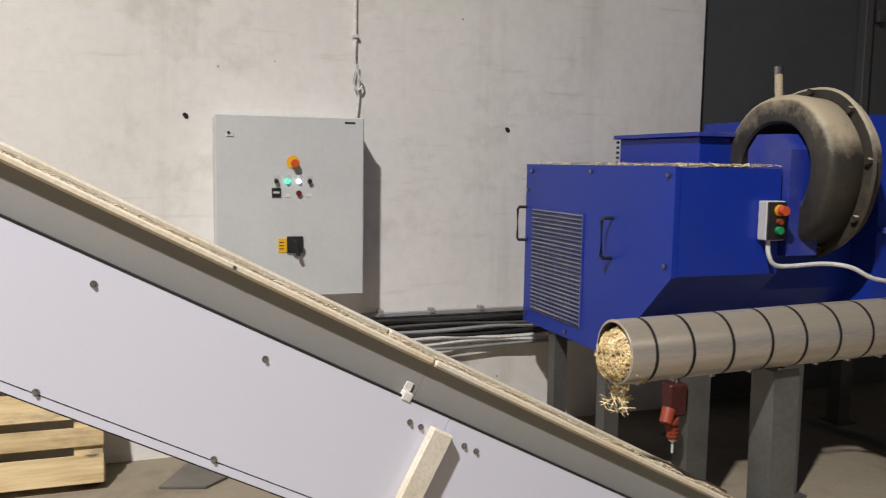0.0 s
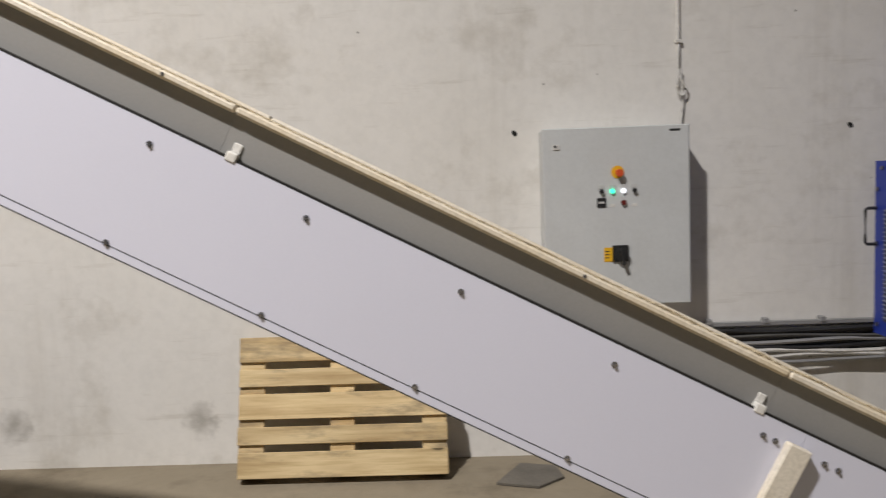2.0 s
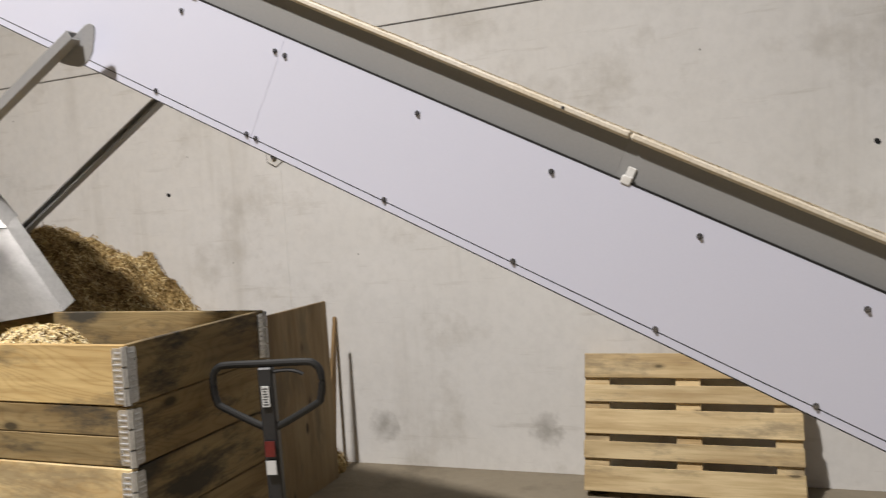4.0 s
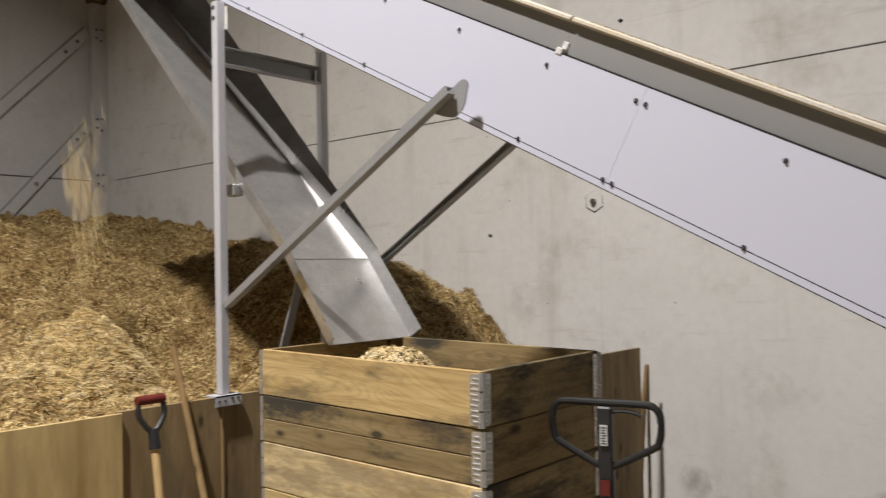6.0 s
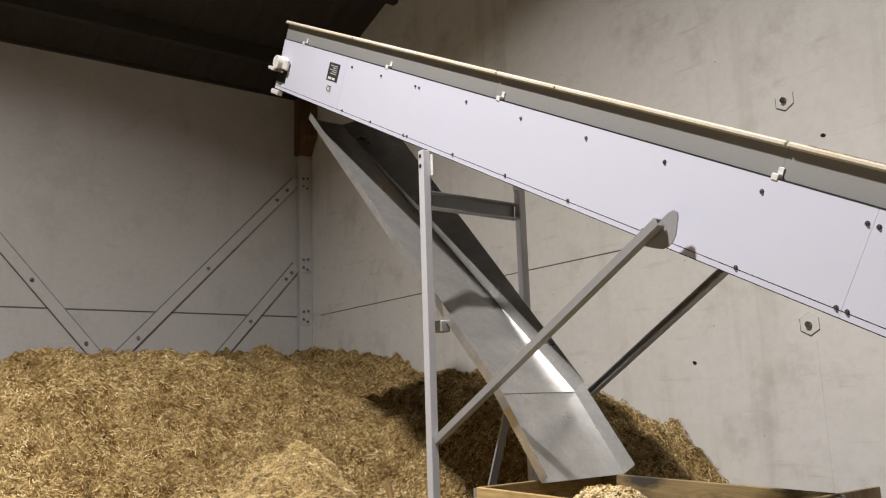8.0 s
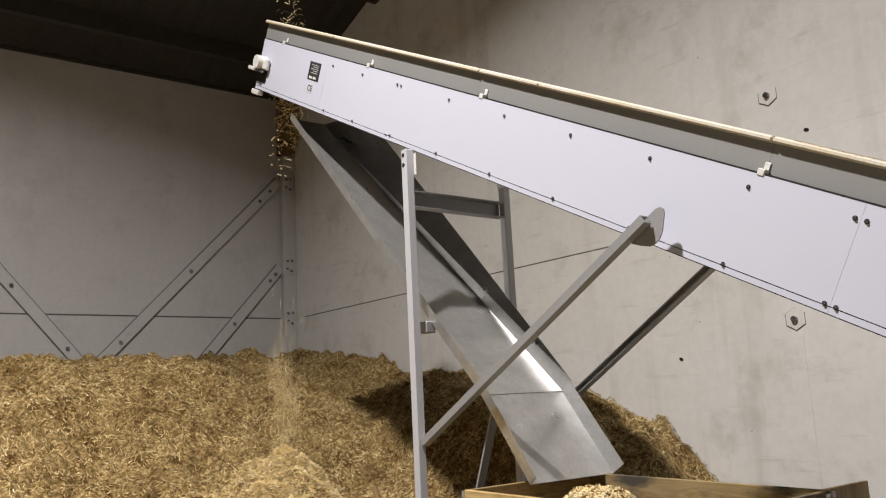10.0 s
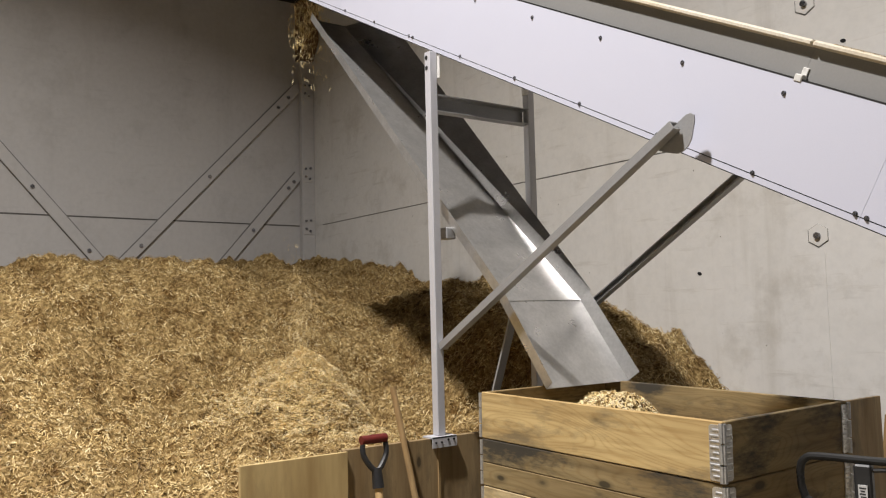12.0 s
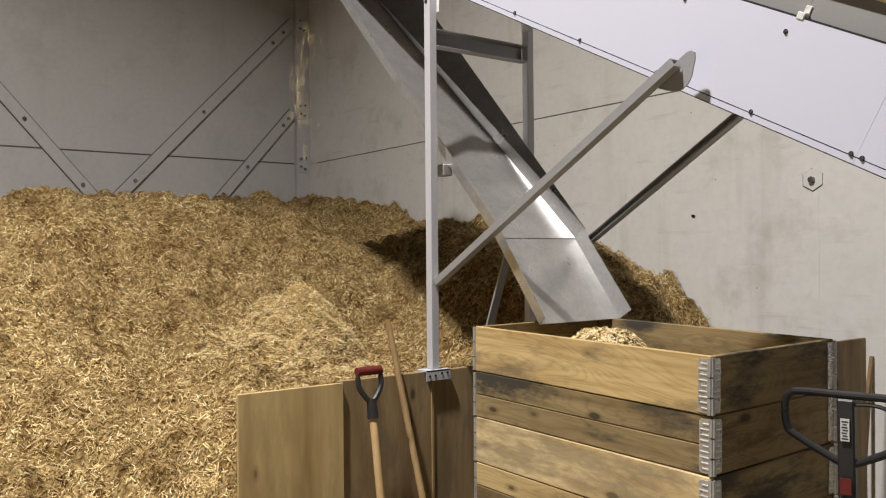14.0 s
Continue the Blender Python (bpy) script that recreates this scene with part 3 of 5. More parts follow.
# ---- control cabinet, conduit and cable tray on the long wall ----


def control_cabinet():
    x0, x1, z0, z1, yf = 0.468, 1.285, 0.945, 1.947, WY - 0.25
    ob = thing("control_cabinet", "light grey enamelled wall control cabinet with buttons", "cabinet", m=Matrix.Translation(((x0 + x1) / 2, yf, z0)))
    w, h = (x1 - x0) / 2, z1 - z0
    bm = bmesh.new()
    box_in(bm, (-w + 0.006, 0.024, 0.006), (w - 0.006, 0.248, h - 0.006), None, 0.006)
    part("body", bm, CAB, ob)
    bm = bmesh.new()
    box_in(bm, (-w, 0.0, 0.0), (w, 0.022, h), None, 0.006)
    door = part("door", bm, CAB, ob)

    def spot(px, py):   # a place on the door from shares of its width and height
        if 0.2 < py < 0.8:
            px, py = px - 0.022, py - 0.018
        return (-w + 2 * w * px, h * (1 - py))

    def cyl(name, p, r, out, mat_, parent=door, label="", seg=14):
        b = bmesh.new()
        rod_in(b, (p[0], -out, p[1]), (p[0], 0.001, p[1]), r, seg)
        return part(name, b, mat_, parent, label)

    def plate(name, p, a, b_, out, mat_, label=""):
        b = bmesh.new()
        box_in(b, (p[0] - a, -out, p[1] - b_), (p[0] + a, 0.001, p[1] + b_), None, 0.001)
        return part(name, b, mat_, door, label)
    plate("lock", spot(0.095, 0.105), 0.019, 0.014, 0.006, WHITE)
    cyl("lock_key_slot", spot(0.088, 0.1), 0.008, 0.009, BLACK)
    plate("maker_label", spot(0.9, 0.03), 0.03, 0.006, 0.002, INK, "small dark printed label")
    cyl("emergency_plate", spot(0.53, 0.27), 0.036, 0.004, YELLOW, label="round yellow plate")
    cyl("emergency_button", spot(0.538, 0.275), 0.021, 0.04, ORANGERED, label="orange red mushroom button")
    for px in (0.418, 0.492, 0.568, 0.642):
        plate("button_label", spot(px, 0.35), 0.016, 0.011, 0.003, LABELGREY)
    cyl("selector_switch", spot(0.418, 0.375), 0.012, 0.02, BLACK)
    cyl("green_lamp", spot(0.492, 0.375), 0.013, 0.014, GREENLIT, label="lit green indicator")
    cyl("white_lamp", spot(0.568, 0.375), 0.013, 0.014, WHITELIT, label="lit white indicator")
    cyl("selector_switch", spot(0.642, 0.375), 0.012, 0.02, BLACK)
    plate("hour_meter", spot(0.418, 0.437), 0.025, 0.026, 0.006, BLACK)
    plate("meter_window", spot(0.418, 0.437), 0.017, 0.006, 0.007, LABELGREY)
    cyl("stop_button", spot(0.568, 0.44), 0.015, 0.016, RED)
    plate("button_label", spot(0.642, 0.455), 0.015, 0.008, 0.002, WHITE)
    plate("button_label", spot(0.492, 0.455), 0.015, 0.008, 0.002, WHITE)
    plate("switch_plate", spot(0.458, 0.73), 0.024, 0.04, 0.003, YELLOW, "yellow warning plate with small print")
    for k in range(3):
        plate("print_bar", (spot(0.45, 0.73)[0], spot(0.45, 0.73)[1] + 0.018 - 0.018 * k), 0.012, 0.003, 0.004, INK)
    plate("switch_base", spot(0.54, 0.725), 0.044, 0.046, 0.012, BLACK)
    sw = cyl("main_switch", spot(0.545, 0.73), 0.037, 0.034, BLACK, seg=20)
    b = bmesh.new()
    p = spot(0.545, 0.73)
    beam_in(b, (p[0] - 0.01, -0.044, p[1] + 0.03), (p[0] + 0.012, -0.044, p[1] - 0.055), 0.02, 0.022, (0, 1, 0), 0.003)
    part("switch_handle", b, BLACK, sw)


def conduit():
    x = 1.305
    ob = thing("wall_conduit", "white plastic conduit with a cable down the wall", "conduit")
    bm = bmesh.new()
    rod_in(bm, (x - 0.016, WY - 0.010, 2.36), (x - 0.016, WY - 0.010, 5.5), 0.011, 12)
    part("pipe", bm, CONDUIT, ob, smooth=True)
    bm = bmesh.new()
    tube_in(bm, arc([(x - 0.016, WY - 0.016, 2.4), (x - 0.02, WY - 0.03, 2.26), (x + 0.02, WY - 0.035, 2.16), (x - 0.006, WY - 0.035, 2.12), (x - 0.035, WY - 0.035, 2.17), (x - 0.01, WY - 0.03, 2.27), (x + 0.005, WY - 0.02, 2.1), (x - 0.012, WY - 0.02, 1.93)], 6), 0.0065, 6)
    part("cable", bm, WHITE, ob, smooth=True)
    for z in (2.42, 3.1):
        bm = bmesh.new()
        box_in(bm, (x - 0.034, WY - 0.03, z), (x + 0.003, WY, z + 0.02), None, 0.003)
        part("clamp", bm, WHITE, ob)


def cable_tray():
    ob = thing("cable_tray", "grey steel cable tray with cables along the wall", "cable tray")
    xa, xb = 1.33, 4.4
    bm = bmesh.new()
    box_in(bm, (xa, WY - 0.05, 0.765), (xb, WY - 0.01, 0.785))
    part("top_rail", bm, STEEL, ob)
    bm = bmesh.new()
    box_in(bm, (xa, WY - 0.045, 0.6), (xb, WY - 0.03, 0.745))
    part("back_plate", bm, LEG, ob)
    for z, r, m_ in ((0.735, 0.012, BLACK), (0.70, 0.010, LEG), (0.668, 0.013, STEEL), (0.638, 0.011, BLACK), (0.61, 0.013, WHITE), (0.582, 0.010, WHITE), (0.553, 0.012, STEEL)):
        pts = [(xa + k * (xb - xa) / 14, WY - 0.065 - 0.008 * math.sin(k * 2.1 + z * 40), z + 0.008 * math.sin(k * 1.3 + z * 70)) for k in range(15)]
        b = bmesh.new()
        tube_in(b, arc(pts, 3), r, 6)
        part("cable", b, m_, ob, smooth=True)
    for k in range(9):
        b = bmesh.new()
        x = xa + 0.1 + 0.33 * k
        box_in(b, (x, WY - 0.06, 0.78), (x + 0.03, WY - 0.005, 0.805))
        part("bracket", b, STEEL, ob)


# ---- blue machine with its press tube ----


def blue_machine():
    ob = thing("press_machine", "ultramarine blue painted straw press on steel legs", "machine", m=Matrix.Translation((2.30, 3.34, 0)))
    # housing, local x along the wall, y to the wall
    bm = bmesh.new()
    prism_in(bm, [(0, 1.215), (0, 1.70), (1.5, 1.70), (1.5, 0.75), (0.5, 0.75)], "x", 0.03, 0.58)
    part("housing", bm, BLUE, ob)
    bm = bmesh.new()
    prism_in(bm, [(0.10, 1.122), (0.10, 1.55), (1.45, 1.55), (1.45, 0.75), (0.5, 0.75)], "x", 0.582, 2.6)
    part("lower_body", bm, BLUE, ob)
    bm = bmesh.new()
    prism_in(bm, [(-0.004, 1.21), (-0.004, 1.704), (1.504, 1.704), (1.504, 0.746), (0.5, 0.746)], "x", 0.0, 0.028)
    front = part("end_cover", bm, BLUE, ob)
    for y, z in ((0.04, 1.665), (0.72, 1.672), (1.42, 1.665), (0.04, 1.26), (1.46, 0.80), (1.47, 1.25), (0.95, 0.78), (1.47, 1.55)):
        b = bmesh.new()
        rod_in(b, (-0.012, y, z), (0.002, y, z), 0.012, 6)
        part("bolt", b, BOLT, front)
    for y, z in ((0.50, 1.345), (1.49, 1.345)):
        b = bmesh.new()
        tube_in(b, [(0.0, y, z + 0.10), (-0.05, y, z + 0.10), (-0.06, y, z + 0.088), (-0.06, y, z - 0.088), (-0.05, y, z - 0.10), (0.0, y, z - 0.10)], 0.009, 8)
        part("handle", b, BLACK, front, "black bow handle", True)
    # louvred field
    b = bmesh.new()
    box_in(b, (-0.006, 0.78, 0.83), (0.004, 1.40, 1.45))
    louvre = part("vent", b, BLUE_DUSTY, front)
    sl = bmesh.new()
    prism_in(sl, [(-0.008, 0.0), (-0.016, -0.006), (-0.008, -0.011)], "y", 0.0, 0.60)
    me = mesh_of("slat", sl, VENT)
    sk = mesh_of("slot", _slot_bm(), SLOT)
    bar = bmesh.new()
    box_in(bar, (-0.0085, -0.004, 0.83), (0.0, 0.004, 1.44))
    bar = mesh_of("bar", bar, VENT)
    for k in range(21):
        share("bar", bar, louvre, Matrix.Translation((0.0, 0.795 + 0.0292 * k, 0)))
    for k in range(26):
        share("slat", me, louvre, Matrix.Translation((0.002, 0.79, 1.44 - 0.0234 * k)))
        share("slot", sk, louvre, Matrix.Translation((-0.0065, 0.79, 1.424 - 0.0234 * k)))
    # straw lying on the top edge
    rng = np.random.default_rng(5)
    n = 1100
    p = np.column_stack([rng.uniform(0.0, 0.58, n), 1.45 * rng.random(n) ** 1.6, np.full(n, 1.707) + rng.uniform(0, 0.012, n)])
    v, f = fibres(p, np.tile([0, 0, 1.0], (n, 1)), rng.uniform(0.012, 0.035, n), rng.uniform(0.002, 0.004, n), np.full(n, 0.15), rng)
    o = new("straw_litter", quads("straw_litter", v, f, STRAWLIGHT))
    o.parent = ob
    o["kind"] = "stuff"
    # rear hopper with a flange
    b = bmesh.new()
    box_in(b, (0.47, 0.47, 1.705), (2.6, 1.22, 1.856), None, 0.004)
    hop = part("hopper", b, BLUE, ob)
    b = bmesh.new()
    box_in(b, (0.44, 0.44, 1.857), (2.62, 1.25, 1.88), None, 0.003)
    part("flange", b, BLUE_DUSTY, hop)
    for k in range(5):
        b = bmesh.new()
        rod_in(b, (0.455, 1.235, 1.72 + 0.03 * k), (0.471, 1.235, 1.72 + 0.03 * k), 0.008, 6)
        part("bolt", b, BOLT, hop)
    # bearing block in the ring
    b = bmesh.new()
    prism_in(b, [(-0.03, 1.30), (-0.03, 1.79), (0.035, 1.862), (0.20, 1.862), (0.26, 1.79), (0.26, 1.30)], "x", 0.60, 0.78)
    part("bearing_block", b, BLUE_DUSTY, ob)
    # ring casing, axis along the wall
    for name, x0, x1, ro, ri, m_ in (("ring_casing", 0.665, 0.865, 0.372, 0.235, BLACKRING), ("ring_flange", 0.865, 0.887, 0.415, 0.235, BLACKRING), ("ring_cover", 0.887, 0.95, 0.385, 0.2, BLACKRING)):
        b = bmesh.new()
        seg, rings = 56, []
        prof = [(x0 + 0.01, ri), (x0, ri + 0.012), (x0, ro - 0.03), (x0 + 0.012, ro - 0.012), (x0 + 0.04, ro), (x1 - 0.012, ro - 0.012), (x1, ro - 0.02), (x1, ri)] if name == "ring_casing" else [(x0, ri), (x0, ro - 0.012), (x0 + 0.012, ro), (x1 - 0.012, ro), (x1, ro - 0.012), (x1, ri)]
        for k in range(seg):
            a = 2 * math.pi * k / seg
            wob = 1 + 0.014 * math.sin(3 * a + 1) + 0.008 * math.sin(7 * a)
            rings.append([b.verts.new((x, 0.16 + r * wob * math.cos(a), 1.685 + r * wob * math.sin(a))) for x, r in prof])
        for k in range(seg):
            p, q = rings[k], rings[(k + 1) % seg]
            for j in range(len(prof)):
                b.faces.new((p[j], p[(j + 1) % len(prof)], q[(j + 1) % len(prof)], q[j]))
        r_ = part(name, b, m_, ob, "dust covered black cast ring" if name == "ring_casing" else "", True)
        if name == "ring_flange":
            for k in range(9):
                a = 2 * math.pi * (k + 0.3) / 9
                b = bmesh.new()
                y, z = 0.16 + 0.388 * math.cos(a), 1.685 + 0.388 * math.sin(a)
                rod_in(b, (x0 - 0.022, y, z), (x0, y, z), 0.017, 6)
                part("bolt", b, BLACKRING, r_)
    b = bmesh.new()
    rod_in(b, (0.768, 0.26, 2.03), (0.757, 0.26, 2.17), 0.019, 12)
    pipe = part("filler_pipe", b, DUST, ob)
    b = bmesh.new()
    rod_in(b, (0.7575, 0.26, 2.165), (0.755, 0.26, 2.20), 0.0215, 12)
    part("pipe_cap", b, BOLT, pipe)
    # body behind the ring
    b = bmesh.new()
    prism_in(b, [(-0.05, 0.98), (-0.05, 1.55), (0.06, 1.97), (1.3, 1.97), (1.3, 0.98)], "x", 1.12, 2.7)
    part("press_body", b, BLUE, ob)
    b = bmesh.new()
    box_in(b, (1.12, -0.1, 1.40), (2.7, -0.052, 1.43), None, 0.004)
    part("rail", b, BLUE_DUSTY, ob)
    # push button box on the front
    b = bmesh.new()
    box_in(b, (0.455, -0.058, 1.375), (0.562, -0.001, 1.555), None, 0.005)
    cb = part("button_box", b, LABELGREY, ob, "grey push button box")
    b = bmesh.new()
    box_in(b, (0.4565, -0.068, 1.379), (0.5605, -0.0582, 1.551), None, 0.003)
    part("faceplate", b, BLACK, cb)
    for z, r, out, m_ in ((1.513, 0.026, 0.012, YELLOW), (1.513, 0.022, 0.045, ORANGERED), (1.463, 0.014, 0.02, PLUGRED), (1.423, 0.018, 0.02, GREEN)):
        b = bmesh.new()
        rod_in(b, (0.515, -0.068 - out, z), (0.515, -0.066, z), r, 14)
        part("button", b, m_, cb)
    b = bmesh.new()
    tube_in(b, arc([(0.49, -0.035, 1.376), (0.49, -0.045, 1.31), (0.525, -0.05, 1.262), (0.62, -0.05, 1.255), (0.8, -0.06, 1.262), (0.9, -0.12, 1.25), (1.0, -0.16, 1.2), (1.2, -0.16, 1.17)], 6), 0.0105, 8)
    part("cable", b, WHITE, ob, "grey white cable in conduit", True)
    # legs
    for x, y, w, top in ((0.06, 1.15, 0.08, 0.75), (0.07, 0.60, 0.085, 0.75), (0.34, 0.26, 0.12, 0.965), (0.93, 0.28, 0.12, 0.95), (2.2, 0.3, 0.12, 0.93), (2.2, 1.15, 0.1, 0.75), (0.95, 1.2, 0.09, 0.75)):
        b = bmesh.new()
        channel_prism(b, w, w, 0.012, top - 0.012, Matrix.Translation((x, y, (top + 0.012) / 2)) @ pose(0, 0, 0, 0, -90, 0) @ pose(0, 0, 0, 90, 0, 0), 1)
        leg = part("leg", b, LEG, ob)
        b = bmesh.new()
        box_in(b, (x - w * 0.8, y - w * 0.8, 0), (x + w * 0.8, y + w * 0.8, 0.012))
        part("foot_plate", b, LEG, leg)


def _slot_bm():
    b = bmesh.new()
    box_in(b, (-0.001, 0, -0.007), (0.001, 0.60, 0.0))
    return b


TUBE_R, TUBE_X, TUBE_Y, TUBE_Z = 0.104, 1.52, 2.52, 1.112


def press_tube():
    ob = thing("press_tube", "dusty brushed steel press tube with clamped rings", "tube", m=pose(TUBE_X, TUBE_Y, TUBE_Z, 0, -0.9, 1.5))
    seg, ln = 40, 2.6
    x = 0.0
    widths = [0.095, 0.14, 0.155, 0.16, 0.145, 0.15, 0.15, 0.155, 0.15, 0.15]
    for i, w in enumerate(widths):
        b = bmesh.new()
        prof = [(x, TUBE_R - 0.008), (x, TUBE_R - 0.002), (x + 0.002, TUBE_R), (x + w - 0.009, TUBE_R), (x + w - 0.007, TUBE_R - 0.002), (x + w - 0.007, TUBE_R - 0.008)]
        rings = [[b.verts.new((px, r * math.cos(2 * math.pi * k / seg), r * math.sin(2 * math.pi * k / seg))) for px, r in prof] for k in range(seg)]
        for k in range(seg):
            p, q = rings[k], rings[(k + 1) % seg]
            for j in range(len(prof) - 1):
                b.faces.new((p[j], p[j + 1], q[j + 1], q[j]))
        part("ring", b, TUBE, ob, smooth=True)
        # black band over the groove between two rings
        b = bmesh.new()
        rod_in(b, (x + w - 0.0085, 0, 0), (x + w + 0.0015, 0, 0), TUBE_R + 0.0015, seg)
        for f_ in [f_ for f_ in b.faces if len(f_.verts) > 4]:
            b.faces.remove(f_)
        part("gasket", b, RUBBER, ob)
        b = bmesh.new()
        box_in(b, (x + w - 0.014, -0.012, -TUBE_R - 0.012), (x + w + 0.002, 0.012, -TUBE_R + 0.004), None, 0.002)
        part("clamp_bolt", b, BOLT, ob)
        x += w
    # liner
    b = bmesh.new()
    rod_in(b, (0.004, 0, 0), (x, 0, 0), TUBE_R - 0.009, seg)
    for f_ in [f_ for f_ in b.faces if len(f_.verts) > 4]:
        b.faces.remove(f_)
    part("liner", b, LEG, ob)
    # stand
    for dx, w in ((0.66, 0.11),):
        b = bmesh.new()
        z0, z1 = -TUBE_Z + 0.012, -TUBE_R - 0.004
        channel_prism(b, w, w, 0.01, z1 - z0, Matrix.Translation((dx, 0, (z0 + z1) / 2)) @ pose(0, 0, 0, 0, -90, 0) @ pose(0, 0, 0, 90, 0, 0), 1)
        leg = part("stand_leg", b, LEG, ob)
        b = bmesh.new()
        box_in(b, (dx - 0.1, -0.1, -TUBE_Z), (dx + 0.1, 0.1, z0))
        part("foot_plate", b, LEG, leg)


def plug_socket():
    """A red three-phase plug hanging on its cable from the machine's frame."""
    ob = thing("power_plug", "faded orange red power plug hanging from its cable", "plug", m=Matrix.Translation((2.47, 3.52, 0.46)) @ Matrix.Scale(0.85, 4))
    b = bmesh.new()
    rod_in(b, (0.012, 0, -0.065), (0.0, 0, 0.03), 0.03, 14, 0.036)
    body = part("plug_body", b, PLUGRED, ob, smooth=True)
    for z in (-0.045, -0.025, -0.005):
        b = bmesh.new()
        rod_in(b, (0.009, 0, z - 0.004), (0.0085, 0, z), 0.036, 14)
        part("grip_ring", b, PLUGRED, body)
    b = bmesh.new()
    rod_in(b, (-0.004, 0, 0.028), (-0.008, 0, 0.05), 0.046, 16)
    part("collar", b, PLUGRED, ob)
    b = bmesh.new()
    rod_in(b, (-0.055, -0.02, 0.035), (-0.02, 0.0, 0.11), 0.036, 14, 0.04)
    part("hinged_lid", b, PLUGRED, ob, smooth=True)
    b = bmesh.new()
    rod_in(b, (0.012, 0, -0.08), (0.012, 0, -0.065), 0.022, 12)
    rod_in(b, (0.012, 0, -0.15), (0.012, 0, -0.075), 0.007, 8)
    part("cable_end", b, WHITE, ob)
    b = bmesh.new()
    box_in(b, (-0.01, 0.01, 0.05), (0.11, 0.1, 0.24), None, 0.012)
    part("socket", b, DARKRED, ob, "dark red socket box")
    b = bmesh.new()
    tube_in(b, arc([(0.06, 0.05, 0.23), (0.08, 0.1, 0.34), (0.1, 0.15, 0.46)], 5), 0.012, 8)
    part("cable", b, BLACK, ob, smooth=True)

# ---- inclined conveyor: local x up the slope, y to the viewer, z off the slope ----
SLOPE = radians(27.67)
CU, SU = math.cos(SLOPE), math.sin(SLOPE)
CONV = Matrix.Translation((-1, 2.378, 0)) @ pose(0, 0, 0, 0, 0, 1.5) @ Matrix.Translation((1, -2.378, 0)) @ Matrix(((-CU, 0, SU, 0.005), (0, -1, 0, 2.378), (SU, 0, CU, 1.401), (0, 0, 0, 1)))
U0, U1, BACK = -2.62, 6.53, -0.485
BOLTS = (-2.5, -2.05, -1.6, -1.142, -1.099, -0.948, -0.911, -0.459, 0.0, 0.455, 0.907, 1.362, 1.866, 1.905, 2.30, 2.755, 3.21, 3.67, 4.13, 4.60, 4.64, 5.04, 5.42)


def conveyor():
    ob = thing("inclined_conveyor", "pale grey steel belt conveyor with dusty edges, rising", "conveyor", m=CONV)
    bolt = bmesh.new()
    rod_in(bolt, (0, 0, 0), (0, 0.002, 0), 0.0088, 12)
    rod_in(bolt, (0, 0.002, 0), (0, 0.0075, 0), 0.006, 6, 0.005)
    bolt = mesh_of("bolt", bolt, BOLT)
    cuts = (U0, -1.02, 1.886, 5.50, U1)
    for a, b in zip(cuts, cuts[1:]):
        last = b == U1
        bm = bmesh.new()
        box_in(bm, (a + 0.0005, -0.003, -0.2905), (b - 0.0005, 0, 0.053))
        panel = part("side_panel", bm, PANEL, ob)
        bm = bmesh.new()
        box_in(bm, (a + 0.0005, -0.02, -0.315), (b - 0.0005, 0.0, -0.2945))
        part("bottom_rail", bm, PANEL, panel)
        bm = bmesh.new()
        box_in(bm, (a + 0.0005, -0.02, 0.049), (b - 0.0005, -0.003, 0.053))
        part("top_fold", bm, PANEL, panel)
        # black strip put where the gap below the guard lies in shade
        bm = bmesh.new()
        box_in(bm, (a, -0.018, 0.0535), (b, -0.002, 0.060))
        part("seal_strip", bm, RUBBER, panel, "black strip for the dark gap above the panel")
        # black strips put in for the groove's dark line and the shaded underside
        for z0, z1, front in ((-0.297, -0.288, -0.0035), (-0.3185, -0.3152, 0.0005)):
            bm = bmesh.new()
            box_in(bm, (a, -0.016, z0), (b, front, z1))
            part("bottom_seal", bm, RUBBER, panel, "thin black strip for the groove and underside shade")
        bm = bmesh.new()
        box_in(bm, (a + 0.0012, BACK, -0.309), (b - 0.0012, BACK + 0.004, 0.053))
        part("far_side_panel", bm, PANEL, ob)
        if last:
            continue
        us = [u for u in BOLTS if a < u < b]
        for u in us:
            for v in (0.0, -0.2876):
                share("bolt", bolt, panel, Matrix.Translation((u, 0, v)) @ pose(0, 0, 0, 0, random.uniform(0, 60), 0))
    # guards with a folded lip, in lengths
    gcuts = (U0 + 0.1, -0.9, 0.74, 2.27, 3.95, U1 + 0.05)
    for a, b in zip(gcuts, gcuts[1:]):
        for y, s in ((-0.03, 1), (BACK + 0.03, -1)):
            bm = bmesh.new()
            box_in(bm, (a + 0.0005, y - 0.0015, 0.0), (b - 0.0005, y + 0.0015, 0.172))
            g = part("guard", bm, GUARD, ob)
            bm = bmesh.new()
            box_in(bm, (a + 0.0005, y + s * 0.031, 0.168), (b - 0.0005, y - s * 0.022, 0.1915), None, 0.007)
            part("lip", bm, PANEL_DUSTY, g, "dusty folded lip")
    for u in (-0.28, 0.95, 3.5, 5.5):
        share("bolt", bolt, ob, Matrix.Translation((u, 0.0005, 0.180)) @ Matrix.Scale(0.6, 4))
    # holding clips
    for u in (-0.87, 0.70, 2.27, 3.88, 5.0, 6.2):
        bm = bmesh.new()
        box_in(bm, (u - 0.015, -0.026, 0.048), (u + 0.015, 0.004, 0.074), None, 0.003)
        box_in(bm, (u - 0.012, -0.028, 0.073), (u + 0.012, -0.023, 0.1), None, 0.002)
        part("clip", bm, WHITE, ob, "white clip holding the guard")
    # belt
    bm = bmesh.new()
    box_in(bm, (U0, BACK + 0.05, 0.0), (U1 - 0.06, -0.05, 0.012))
